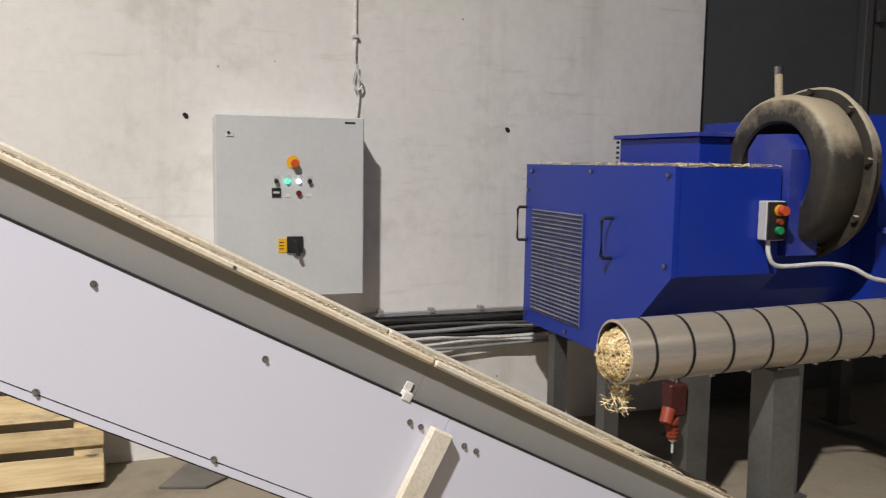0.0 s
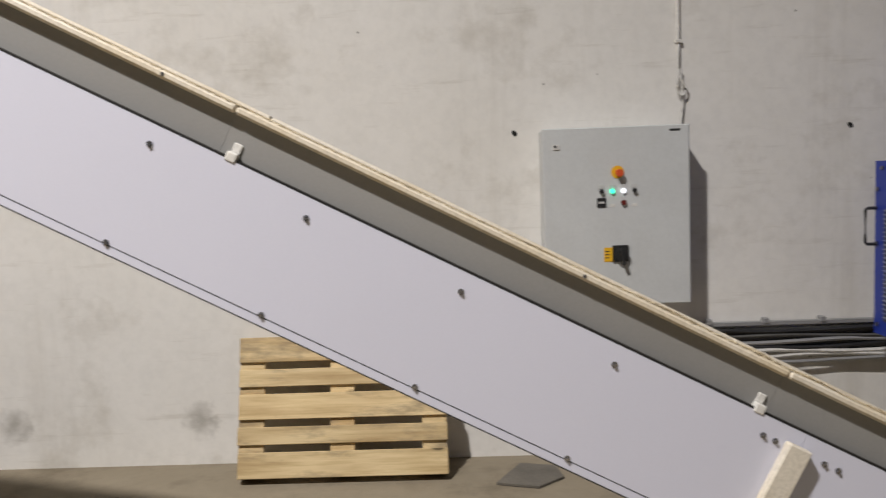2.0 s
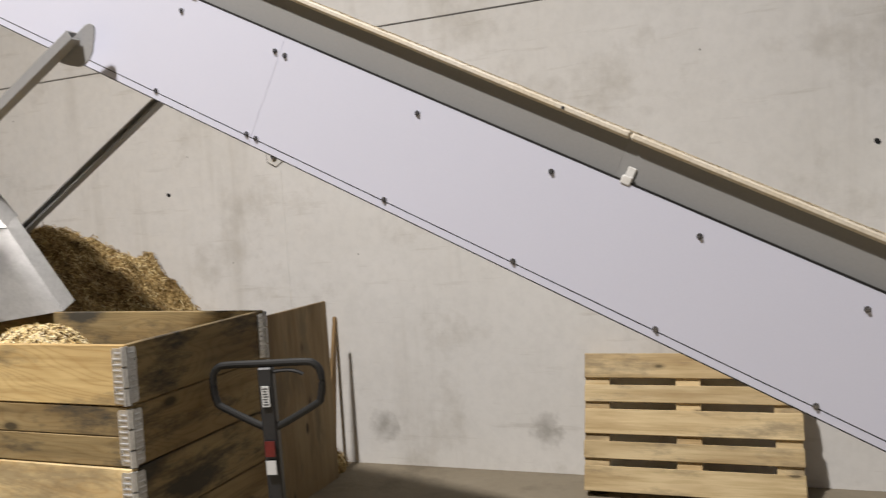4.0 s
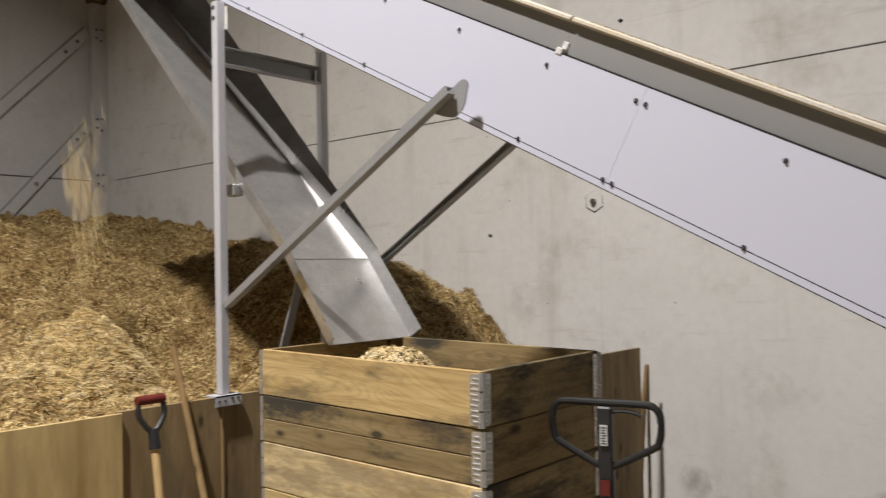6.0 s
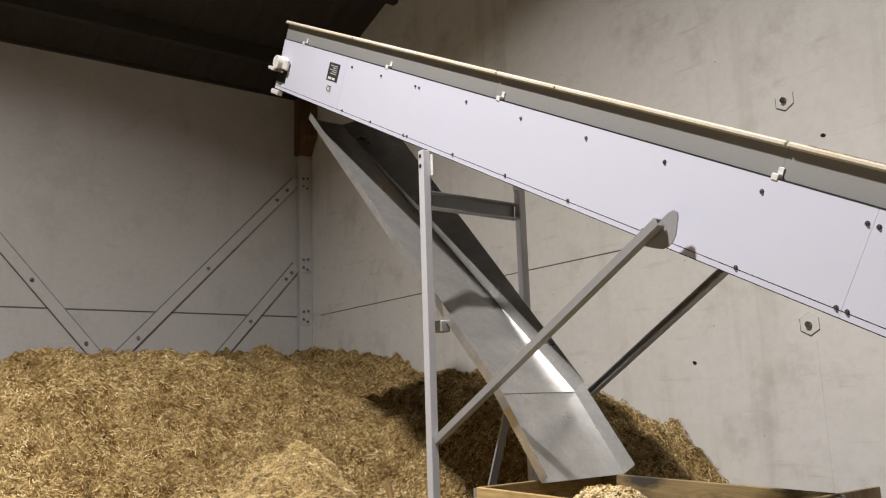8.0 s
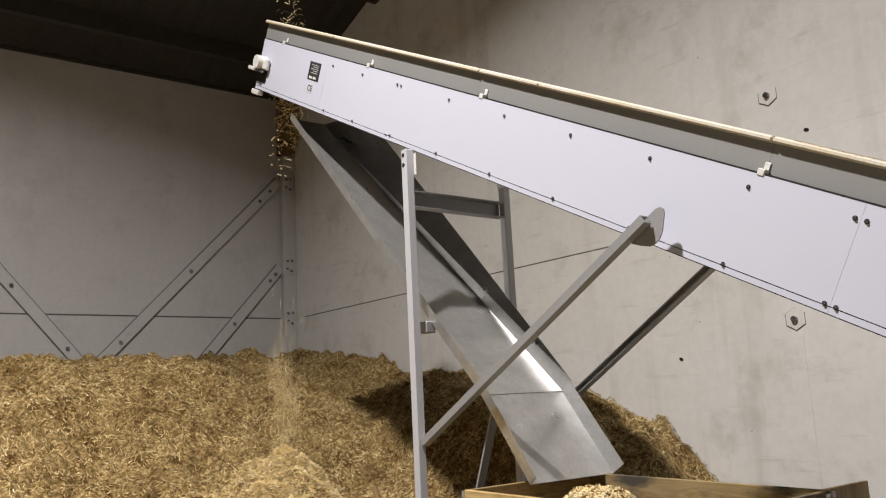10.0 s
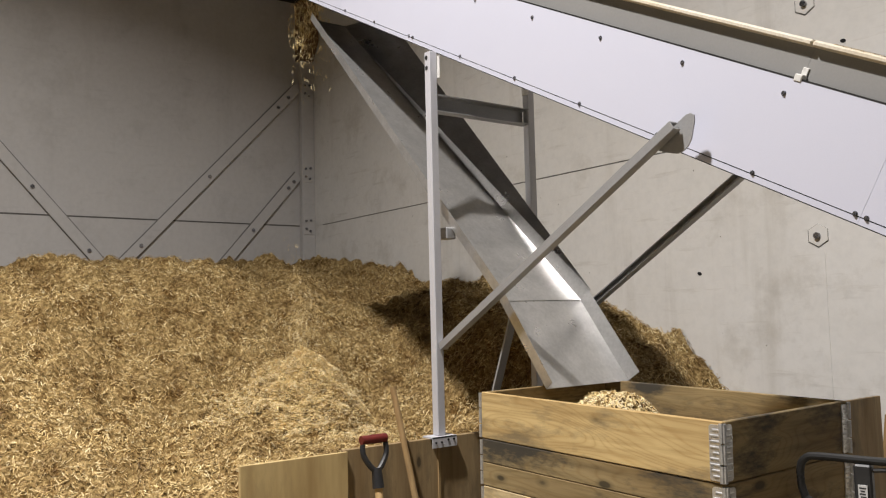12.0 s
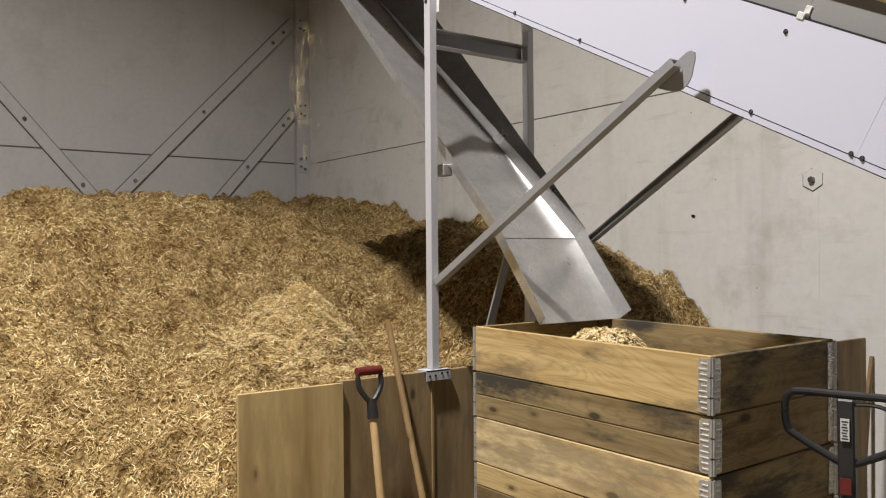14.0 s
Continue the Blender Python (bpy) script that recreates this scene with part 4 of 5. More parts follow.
    box_in(bm, (U0, BACK + 0.05, -0.28), (U1 - 0.06, -0.05, -0.268))
    part("belt", bm, RUBBER, ob)
    for u in (U0, U1 - 0.06):
        bm = bmesh.new()
        rod_in(bm, (u, BACK + 0.05, -0.134), (u, -0.05, -0.134), 0.14, 24)
        part("drum", bm, RUBBER, ob, smooth=True)
    # raised bracket over the first joint
    bm = bmesh.new()
    box_in(bm, (-1.04, 0.001, -0.62), (-0.972, 0.034, 0.016), None, 0.004)
    part("support_bracket", bm, PANEL_DUSTY, ob, "dusty raised support bracket")
    # head bearing, slot and tensioner
    bm = bmesh.new()
    box_in(bm, (U1 - 0.16, 0.0005, -0.26), (U1 - 0.001, 0.004, -0.15))
    part("tension_slot", bm, SLOT, ob)
    bm = bmesh.new()
    rod_in(bm, (U1 - 0.09, 0.0, -0.12), (U1 - 0.09, 0.075, -0.12), 0.05, 16)
    brg = part("head_bearing", bm, WHITE, ob, "white flanged bearing", True)
    bm = bmesh.new()
    box_in(bm, (U1 - 0.2, 0.01, -0.165), (U1 - 0.02, 0.04, -0.08), None, 0.01)
    part("bearing_flange", bm, WHITE, brg)
    bm = bmesh.new()
    box_in(bm, (U1 - 0.05, 0.01, -0.19), (U1 + 0.06, 0.06, -0.165), None, 0.004)
    part("tension_plate", bm, WHITE, brg)
    bm = bmesh.new()
    rod_in(bm, (U1 - 0.16, 0.04, -0.18), (U1 + 0.09, 0.04, -0.18), 0.009, 8)
    part("tension_screw", bm, BOLT, brg)
    bm = bmesh.new()
    box_in(bm, (U1 - 0.09, -0.03, -0.36), (U1 + 0.03, 0.012, -0.325), None, 0.003)
    part("hanger", bm, WHITE, ob)
    # type plate with lines of small print, and mark
    bm = bmesh.new()
    box_in(bm, (5.58, 0.0, -0.128), (5.735, 0.003, -0.008), None, 0.001)
    plate = part("type_plate", bm, INK, ob, "black type plate with unreadable print")
    for k in range(5):
        bm = bmesh.new()
        box_in(bm, (5.605, 0.003, -0.030 - 0.013 * k), (5.705 - 0.03 * (k % 2), 0.0036, -0.026 - 0.013 * k))
        part("print_bar", bm, LABELGREY, plate)
    for du in (0, 0.055):
        bm = bmesh.new()
        box_in(bm, (5.612 + du, 0.003, -0.120), (5.655 + du, 0.0042, -0.104))
        part("sticker", bm, WHITE, plate)
    bm = bmesh.new()
    box_in(bm, (5.64, 0.0, -0.212), (5.705, 0.0016, -0.155))
    tag = part("mark_label", bm, LABELGREY, ob)
    flip = Matrix(((-1, 0, 0, 0), (0, 0, 1, 0), (0, 1, 0, 0), (0, 0, 0, 1)))
    letters("mark", "CE", 0.055, INK, tag, Matrix.Translation((5.672, 0.0025, -0.184)) @ flip)
    # feet at the low end
    for y in (-0.05, BACK + 0.05):
        bm = bmesh.new()
        m = CONV.inverted()
        for x in (1.6,):
            a, b = m @ Vector((x, 2.375 - y, 0.0)), m @ Vector((x, 2.375 - y, 0.32))
            beam_in(bm, a, b, 0.06, 0.06)
        part("foot", bm, STEEL, ob)
    return ob


def lip_crumbs():
    """Loose straw crumbs lying along the near lip."""
    rng = np.random.default_rng(11)
    n = 45000
    u = np.where(rng.random(n) < 0.75, rng.uniform(U0 + 0.15, 0.8, n), rng.uniform(0.8, 2.2, n))
    thick = np.clip(0.013 - 0.010 * (u + 2.4) / 2.4, 0.0015, 0.014) * (0.6 + 0.5 * np.sin(u * 23 + 2 * np.sin(u * 7)))
    p = np.column_stack([u, rng.uniform(-0.05, -0.003, n), 0.1915 + thick * rng.random(n)])
    v, f = fibres(p, np.tile([0, 0, 1.0], (n, 1)), rng.uniform(0.0015, 0.006, n), rng.uniform(0.0012, 0.003, n), np.full(n, 0.5), rng)
    ob = new("straw_crumbs", quads("straw_crumbs", v, f, CRUMBS))
    ob.matrix_world = CONV
    tagged(ob, "pale straw crumbs lying on the conveyor lip", "straw", kind="stuff")


# ---- stand under the conveyor's head ----


def channel_in(bm, a, b, w, h, t, up, flip=1):
    """A U-shaped bar from a to b: web and two flanges."""
    a, b = Vector(a), Vector(b)
    x = (b - a).normalized()
    y = Vector(up).cross(x).normalized()
    z = x.cross(y)
    m = Matrix((x, y, z)).transposed().to_4x4()
    m.translation = (a + b) / 2
    n = (b - a).length / 2
    channel_prism(bm, w, h, t, 2 * n, m, flip)


def conveyor_stand():
    px, yn, yf = -3.935, 2.223, 2.90
    ob = thing("conveyor_stand", "pale grey steel stand carrying the conveyor's head", "stand", m=Matrix.Translation((px, yn, 1.12)))

    def loc(x, y, z):
        return (x - px, y - yn, z - 1.12)
    for y, mat_ in ((yn, POST), (yf, POST)):
        bm = bmesh.new()
        box_in(bm, loc(px - 0.024, y - 0.024, 1.128), loc(px + 0.024, y + 0.024, 3.112 if y == yn else 3.06), None, 0.004)
        post = part("post", bm, mat_, ob)
        bm = bmesh.new()
        box_in(bm, loc(px - 0.04, y - 0.075, 1.12), loc(px + 0.048, y + 0.075, 1.128))
        box_in(bm, loc(px + 0.044, y - 0.075, 1.075), loc(px + 0.048, y + 0.075, 1.1285))
        foot = part("foot_plate", bm, POST, post, "pale angle plate on the board's edge")
        for dy in (-0.055, -0.02, 0.02, 0.055):
            bm = bmesh.new()
            rod_in(bm, loc(px + 0.046, y + dy, 1.1 + 0.01 * (dy > 0)), loc(px + 0.052, y + dy, 1.1 + 0.01 * (dy > 0)), 0.006, 6)
            part("screw", bm, SLOT, foot)
        for z in (3.08, 3.025):
            bm = bmesh.new()
            rod_in(bm, loc(px - 0.003, y - 0.0262, z), loc(px - 0.003, y - 0.02, z), 0.0115, 10)
            part("bolt_hole", bm, SLOT, post)
        bm = bmesh.new()
        s = 1 if y == yn else -1
        box_in(bm, loc(px - 0.02, y + s * 0.0245, 2.97), loc(px + 0.042, y + s * 0.03, 3.09), None, 0.002)
        part("bracket", bm, WHITE, post)
    bm = bmesh.new()
    channel_in(bm, loc(px, yn + 0.025, 2.84), loc(px, yf - 0.025, 2.84), 0.06, 0.09, 0.006, (0, 0, 1))
    part("crossbar", bm, STEEL, ob)
    for y, hi, lo, s in ((2.235, (-2.37, 2.435), (-3.905, 1.575), 1), (2.92, (-2.42, 2.42), (-3.90, 1.54), -1)):
        bm = bmesh.new()
        channel_in(bm, loc(hi[0] - 0.03, y, hi[1] - 0.0168), loc(lo[0], y, lo[1]), 0.042, 0.035, 0.005, (0, 0, 1), s)
        br = part("brace", bm, STEEL, ob)
        # end lug in front of the conveyor's side
        bm = bmesh.new()
        d = Vector((hi[0] - lo[0], 0, hi[1] - lo[1])).normalized()
        nrm = Vector((-d.z, 0, d.x))
        e = Vector((hi[0], 0, hi[1]))
        pts = [e + d * i + nrm * j for i, j in ((-0.16, -0.016), (-0.13, -0.05), (-0.10, -0.078), (-0.075, -0.086), (-0.045, -0.084), (-0.02, -0.07), (0.026, -0.022), (0.034, -0.004), (0.026, 0.012), (0.006, 0.02), (-0.16, 0.02))]
        prism_in(bm, [(p.x - px, p.z - 1.12) for p in pts], "y", y - yn + s * 0.03, y - yn + s * 0.036)
        if s > 0:
            part("lug", bm, STEEL, br)
        # slot
        bm = bmesh.new()
        a, b = e - d * 0.36 + nrm * 0.0218, e - d * 0.2 + nrm * 0.0218
        beam_in(bm, (a.x - px, y - yn, a.z - 1.12), (b.x - px, y - yn, b.z - 1.12), 0.014, 0.002)
        part("slot", bm, SLOT, br)
    return ob


# ---- chute ----
CH_N, CH_F = 2.32, 2.86


def chute():
    ob = thing("chute", "galvanised steel chute leading from the conveyor into the box", "chute", m=Matrix.Translation((-3.2, 2.57, 1.39)))
    yn, yf = CH_N - 2.57, CH_F - 2.57

    def section(name, a, b, wall, mat_, near, flare, out=0.05, narrow=0.0):
        """A sheet trough between two ends (x, z), with flared sides; the floor can narrow to the far end."""
        a, b = Vector((a[0], 0, a[1])), Vector((b[0], 0, b[1]))
        d = (b - a).normalized()
        n = Vector((d.z, 0, -d.x))
        if n.z < 0:
            n = -n
        t = 0.003

        def sheet(nm, q):
            bm = bmesh.new()
            up = [bm.verts.new(p) for p in q]
            nrm = (q[1] - q[0]).cross(q[3] - q[0]).normalized() * t
            lo = [bm.verts.new(p - nrm) for p in q]
            bm.faces.new(up), bm.faces.new(lo[::-1])
            for i in range(4):
                bm.faces.new((up[i], lo[i], lo[(i + 1) % 4], up[(i + 1) % 4]))
            return part(nm, bm, mat_, ob)
        y0, y1 = Vector((0, yn, 0)), Vector((0, yf, 0))
        y2 = y1 + (y0 - y1) * narrow
        first = sheet(name, [a + y0, b + y0, b + y2, a + y1])
        out0, out1 = Vector((0, -flare, 0)), Vector((0, out, 0))
        sheet("side_sheet", [b + y0, a + y0, a + y0 + n * near[0] + out0, b + y0 + n * near[1] + out0])
        sheet("side_sheet", [a + y1, b + y2, b + y1 + n * wall[1] + out1, a + y1 + n * wall[0] + out1])
        return first
    s1 = section("upper_floor_sheet", (-0.335, 0.405), (-2.30, 2.40), (0.075, 0.15), GALV, (0.055, 0.05), 0.004, 0.02, 0.5)
    s2 = section("lower_floor_sheet", (-0.035, 0.005), (-0.345, 0.412), (0.075, 0.07), GALV, (0.055, 0.055), 0.004, 0.016)
    for dx, dz, y in ((-0.36, 0.50, yf + 0.03), (-0.5, 0.64, yf + 0.03), (-0.36, 0.455, yn + 0.01)):
        bm = bmesh.new()
        rod_in(bm, (dx, y - 0.012, dz), (dx, y + 0.012, dz), 0.009, 8)
        part("rivet", bm, BOLT, s1)
    bm = bmesh.new()
    beam_in(bm, (-0.48, 0.03, 0.555), (-0.82, 0.03, -0.28), 0.012, 0.05, (0, 1, 0))
    part("strut", bm, STEEL, ob)
    bm = bmesh.new()
    box_in(bm, (-0.80, yn - 0.03, 0.74), (-0.72, yn + 0.03, 0.80), None, 0.004)
    part("lug", bm, STEEL, ob)


# ---- box of stacked pallet collars on a pallet, pallet truck ----
BX0, BX1, BY0, BY1 = -3.33, -2.13, 2.02, 2.82
BASE = 0.203
BOX_TILT, BOX_TURN = 1.0, 1.5


def pallet(name, label, m, group=""):
    """A flat four-way pallet: deck boards, cross boards, blocks, runners. Local x along, y across, z up."""
    ob = thing(name, label, "pallet", group, m)

    def piece(nm, lo, hi):
        bm = bmesh.new()
        j = [random.uniform(-0.004, 0.004) for _ in range(2)]
        box_in(bm, (lo[0] + j[0], lo[1], lo[2]), (hi[0] + j[1], hi[1], hi[2]), None, 0.003)
        part(nm, bm, PALLETWOOD, ob)
    y = 0.0
    for w in (0.145, 0.1, 0.145, 0.1, 0.145):
        piece("deck_board", (0, y, 0.122), (1.2, y + w, 0.144))
        y += w + 0.04125
    for x in (0.0, 0.5275, 1.055):
        piece("cross_board", (x, 0, 0.1), (x + 0.145, 0.8, 0.122))
        for y in (0.0, 0.35, 0.7):
            piece("block", (x, y, 0.022), (x + 0.145, y + 0.1, 0.1))
    for y in (0.0, 0.35, 0.7):
        piece("runner", (0, y, 0), (1.2, y + 0.1, 0.022))
    return ob


def hinge_mesh():
    """One ribbed leaf with its knuckle: rounded ends, pressed ribs, nail heads."""
    bm = bmesh.new()
    prism_in(bm, [(0.004, 0.008), (0.042, 0.008), (0.048, 0.014), (0.048, 0.179), (0.042, 0.187), (0.004, 0.187)], "y", -0.004, 0.0)
    for k in range(9):
        z = 0.018 + 0.0185 * k
        wide = 0.044 if k % 4 else 0.034
        prism_in(bm, [(-0.0038, z), (-0.0068, z + 0.003), (-0.0068, z + 0.006), (-0.0038, z + 0.009)], "x", 0.007, wide)
    for z in (0.05, 0.145):
        rod_in(bm, (0.042, -0.0075, z), (0.042, -0.003, z), 0.004, 8)
    for z0, z1 in ((0.004, 0.058), (0.064, 0.125), (0.131, 0.192)):
        rod_in(bm, (0.001, -0.005, z0), (0.001, -0.005, z1), 0.0085, 8)
    return mesh_of("hinge", bm, HINGE)


def collar(z, front, side, hinge, jitter):
    ob = thing("pallet_collar", "hinged wooden pallet collar stacked into a box", "pallet collar", "stacked pallet collars", pose(BX0, BY0, z, 0, BOX_TILT, BOX_TURN + jitter))
    L, W, t, h = 1.2, 0.8, 0.02, 0.1985
    for k, (lo, hi) in enumerate((((0, 0, 0), (L, t, h)), ((0, W - t, 0), (L, W, h)), ((L - t, t + 0.001, 0), (L, W - t - 0.001, h)), ((0, t + 0.001, 0), (t, W - t - 0.001, h)))):
        # side and far boards all take the dark wood: wear plus some shade
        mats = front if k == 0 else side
        zs = [0.0] + [h * (i + 1) / len(mats) for i in range(len(mats))]
        for i, m_ in enumerate(mats):
            bm = bmesh.new()
            if k < 2:
                box_in(bm, (lo[0], lo[1], zs[i] + 0.001), (hi[0], hi[1], zs[i + 1] - 0.001), None, 0.003)
                b = part("board", bm, m_, ob)
            else:
                n = hi[1] - lo[1]
                box_in(bm, (0, -t / 2, zs[i] + 0.001), (n, t / 2, zs[i + 1] - 0.001), None, 0.003)
                b = part("board", bm, m_, ob)
                b.matrix_basis = Matrix.Translation(((lo[0] + hi[0]) / 2, lo[1], 0)) @ pose(0, 0, 0, 0, 0, 90)
    for x, y, a in ((L, 0, 180), (L, 0, 90), (0, 0, 90), (L, W, 180), (L, W, -90), (0, W, 0), (0, W, -90)):
        flip = {(L, 0, 180): 1, (L, 0, 90): 0, (0, 0, 90): 1, (L, W, 180): 0, (L, W, -90): 1, (0, W, 0): 1, (0, W, -90): 0}[(x, y, a)]
        m = Matrix.Translation((x, y, 0)) @ pose(0, 0, 0, 0, 0, a) @ Matrix.Diagonal((1, -1 if flip else 1, 1, 1))
        share("hinge", hinge, ob, m)


def collar_box():
    pallet("pallet", "worn wooden pallet carrying the collar box", pose(BX0, BY0, BASE - 0.144, 0, BOX_TILT, BOX_TURN))
    hinge = hinge_mesh()
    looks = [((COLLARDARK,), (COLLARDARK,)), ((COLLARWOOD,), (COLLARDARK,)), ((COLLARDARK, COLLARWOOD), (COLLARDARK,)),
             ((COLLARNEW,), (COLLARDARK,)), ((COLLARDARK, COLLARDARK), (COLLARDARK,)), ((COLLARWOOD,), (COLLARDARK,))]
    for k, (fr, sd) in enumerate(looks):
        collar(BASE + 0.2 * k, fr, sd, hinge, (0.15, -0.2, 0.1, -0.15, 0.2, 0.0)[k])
    # straw inside
    rng = np.random.default_rng(3)

    def height(x, y):
        return 1.12 + 0.255 * np.exp(-(((x + 3.0) / 0.2) ** 4 + ((y - 2.5) / 0.22) ** 2)) + 0.03 * fbm(x, y, 14.0, 6)
    straw_field("straw_heap", "small heap of straw inside the collar box", BX0 + 0.05, BX1 - 0.1, BY0 + 0.1, BY1 - 0.02, 0.02, height, 24000, rng, lambda x, y: np.ones_like(x, bool), STRAWLIGHT, 0.008, (0.008, 0.026))


def straw_field(name, label, x0, x1, y0, y1, step, height, pieces, rng, keep, material, rough, size=(0.02, 0.055), dens=None):
    """A heightfield with loose pieces on it: one heap of straw."""
    nx, ny = int((x1 - x0) / step) + 1, int((y1 - y0) / step) + 1
    xs, ys = np.linspace(x0, x1, nx), np.linspace(y0, y1, ny)
    X, Y = np.meshgrid(xs, ys, indexing="ij")
    Z = height(X, Y) + rng.normal(0, rough, X.shape)
    v = np.column_stack([X.ravel(), Y.ravel(), Z.ravel()])
    i, j = np.meshgrid(np.arange(nx - 1), np.arange(ny - 1), indexing="ij")
    a = (i * ny + j).ravel()
    f = np.column_stack([a, a + ny, a + ny + 1, a + 1])
    f = f[keep(X[:-1, :-1], Y[:-1, :-1]).ravel()]
    me = quads(name, v, f, STRAWBED)
    me.polygons.foreach_set("use_smooth", [True] * len(me.polygons))
    base = tagged(new(name, me), label, "straw", kind="stuff")
    px, py = rng.uniform(x0, x1, pieces * 3), rng.uniform(y0, y1, pieces * 3)
    ok = keep(px, py)
    if dens is not None:
        ok &= rng.random(len(px)) < dens(px, py)
    px, py = px[ok][:pieces], py[ok][:pieces]
    e = 0.02
    gx, gy = (height(px + e, py) - height(px - e, py)) / (2 * e), (height(px, py + e) - height(px, py - e)) / (2 * e)
    n = np.column_stack([-gx, -gy, np.ones_like(gx)])
    n /= np.linalg.norm(n, axis=1)[:, None]
    p = np.column_stack([px, py, height(px, py)]) + n * rng.uniform(-0.012, 0.02, len(px))[:, None]
    vv, ff = fibres(p, n, rng.uniform(*size, len(px)), rng.uniform(0.002, 0.0058, len(px)), rng.uniform(0.02, 0.4, len(px)), rng)
    o = new("straw_pieces", quads("straw_pieces", vv, ff, material))
    o.parent = base
    o["kind"] = "stuff"
    return base


def pallet_truck():
    gx, gy = -1.915, 2.50
    ob = thing("pallet_truck", "black pallet truck with a loop handle beside the box", "pallet truck", m=pose(gx, gy, 0, 0, 0, 14))
    lift = -0.03
    # local x across the handle, y away from the viewer
    lean = 0.05

    def at(x, z, y=0.0):
        return (x, y + lean * (z - 1.27) * -0.6, z)
    bm = bmesh.new()
    loop = [(0.0, 1.262), (-0.13, 1.262), (-0.162, 1.252), (-0.178, 1.225), (-0.18, 1.17), (-0.172, 1.13), (-0.155, 1.108), (-0.02, 1.03), (0.02, 1.03), (0.155, 1.108), (0.172, 1.13), (0.18, 1.17), (0.178, 1.225), (0.162, 1.252), (0.13, 1.262), (0.0, 1.262)]
    tube_in(bm, arc([at(1.12 * x, z + lift) for x, z in loop], 4), 0.0135, 10)
    part("loop_handle", bm, RUBBER, ob, "black rubber coated loop handle", True)
    bm = bmesh.new()
    beam_in(bm, at(0, 1.25 + lift), at(0, 0.42), 0.055, 0.04, (0, 1, 0), 0.006)
    shaft = part("shaft", bm, BLACK, ob)
    bm = bmesh.new()
    box_in(bm, (-0.014, -0.024, 1.08), (0.014, -0.02, 1.155))
    lab = part("label", bm, LABELGREY, shaft, "grey label with unreadable print")
    for k in range(7):
        b = bmesh.new()
        box_in(b, (-0.010 + 0.003 * (k % 2), -0.0248, 1.086 + 0.0095 * k), (0.010 - 0.002 * (k % 3), -0.024, 1.0905 + 0.0095 * k))
        part("print_bar", b, INK, lab)
    for z0, z1, m_ in ((0.90, 0.955, RED), (0.835, 0.885, LABELGREY)):
        b = bmesh.new()
        box_in(b, (-0.018, -0.0225, z0), (0.018, -0.0185, z1))
        part("sticker", b, m_, shaft)
    bm = bmesh.new()
    tube_in(bm, arc([at(0.02, 1.2), at(0.07, 1.205), at(0.11, 1.2), at(0.135, 1.188)], 4), 0.007, 8)
    part("release_lever", bm, BLACK, ob, smooth=True)
    bm = bmesh.new()
    rod_in(bm, (0, 0.05, 0.16), (0, 0.05, 0.46), 0.055, 16)
    part("pump", bm, RED, ob, smooth=True)
    for x in (-0.07, 0.07):
        bm = bmesh.new()
        rod_in(bm, (x - 0.025, 0.05, 0.09), (x + 0.025, 0.05, 0.09), 0.09, 20)
        part("wheel", bm, RUBBER, ob, smooth=True)
    bm = bmesh.new()
    beam_in(bm, (0, 0.05, 0.15), (0, 0.05, 0.17), 0.1, 0.1)
    part("axle_block", bm, BLACK, ob)
    # forks into the pallet
    inv = ob.matrix_world.inverted()
    for y in (2.28, 2.64):
        bm = bmesh.new()
        beam_in(bm, inv @ Vector((-2.05, y, 0.105)), inv @ Vector((-3.0, y, 0.105)), 0.15, 0.05, (0, 0, 1), 0.01)
        part("fork", bm, RED, ob)
    bm = bmesh.new()
    beam_in(bm, inv @ Vector((-2.07, 2.19, 0.2)), inv @ Vector((-2.07, 2.73, 0.2)), 0.06, 0.2, (0, 0, 1), 0.01)
    beam_in(bm, inv @ Vector((-2.06, 2.53, 0.2)), inv @ Vector((-1.96, 2.54, 0.2)), 0.08, 0.1, (0, 0, 1), 0.01)
    part("fork_bridge", bm, RED, ob)


# ---- boards that hold the straw back, shovel, stick ----
PX = -3.895


def boards():
    solid("plywood_board", PLY, "pale stained plywood board holding back straw", "board", group="boards round the straw", boxes=[((PX - 0.018, 1.148, 0), (PX, 1.672, 1.115))], bevel=0.002)
    solid("plywood_board", PLYDARK, "dark brown plywood board holding back straw", "board", group="boards round the straw", boxes=[((PX - 0.05, 1.66, 0), (PX - 0.021, 2.20, 1.12))], bevel=0.002)
    solid("plywood_board", PLYDARK, "brown plywood board under the conveyor post", "board", group="boards round the straw", boxes=[((PX - 0.05, 2.204, 0), (PX - 0.021, 3.05, 1.12))], bevel=0.002)
    solid("plywood_board", PLYDARK, "dusty brown plywood board behind the box", "board", group="boards round the straw", boxes=[((-3.01, 2.95, 0), (-2.988, 4.78, 1.188))], bevel=0.002)
    bm = bmesh.new()
    prism_in(bm, [(4.80, 0.0), (4.93, 0.0), (5.09, 1.04), (5.075, 1.04)], "x", -3.115, -3.093)
    tagged(part("plywood_board", bm, STICKWOOD), "narrow board leaning against the concrete wall", "board", "boards round the straw")
    # thin strip added where two boards meet in a seam
    solid("batten", STICKWOOD, "thin brown strip at the seam between two boards", "batten", boxes=[((PX - 0.02, 2.194, 0), (PX - 0.012, 2.206, 1.07))])


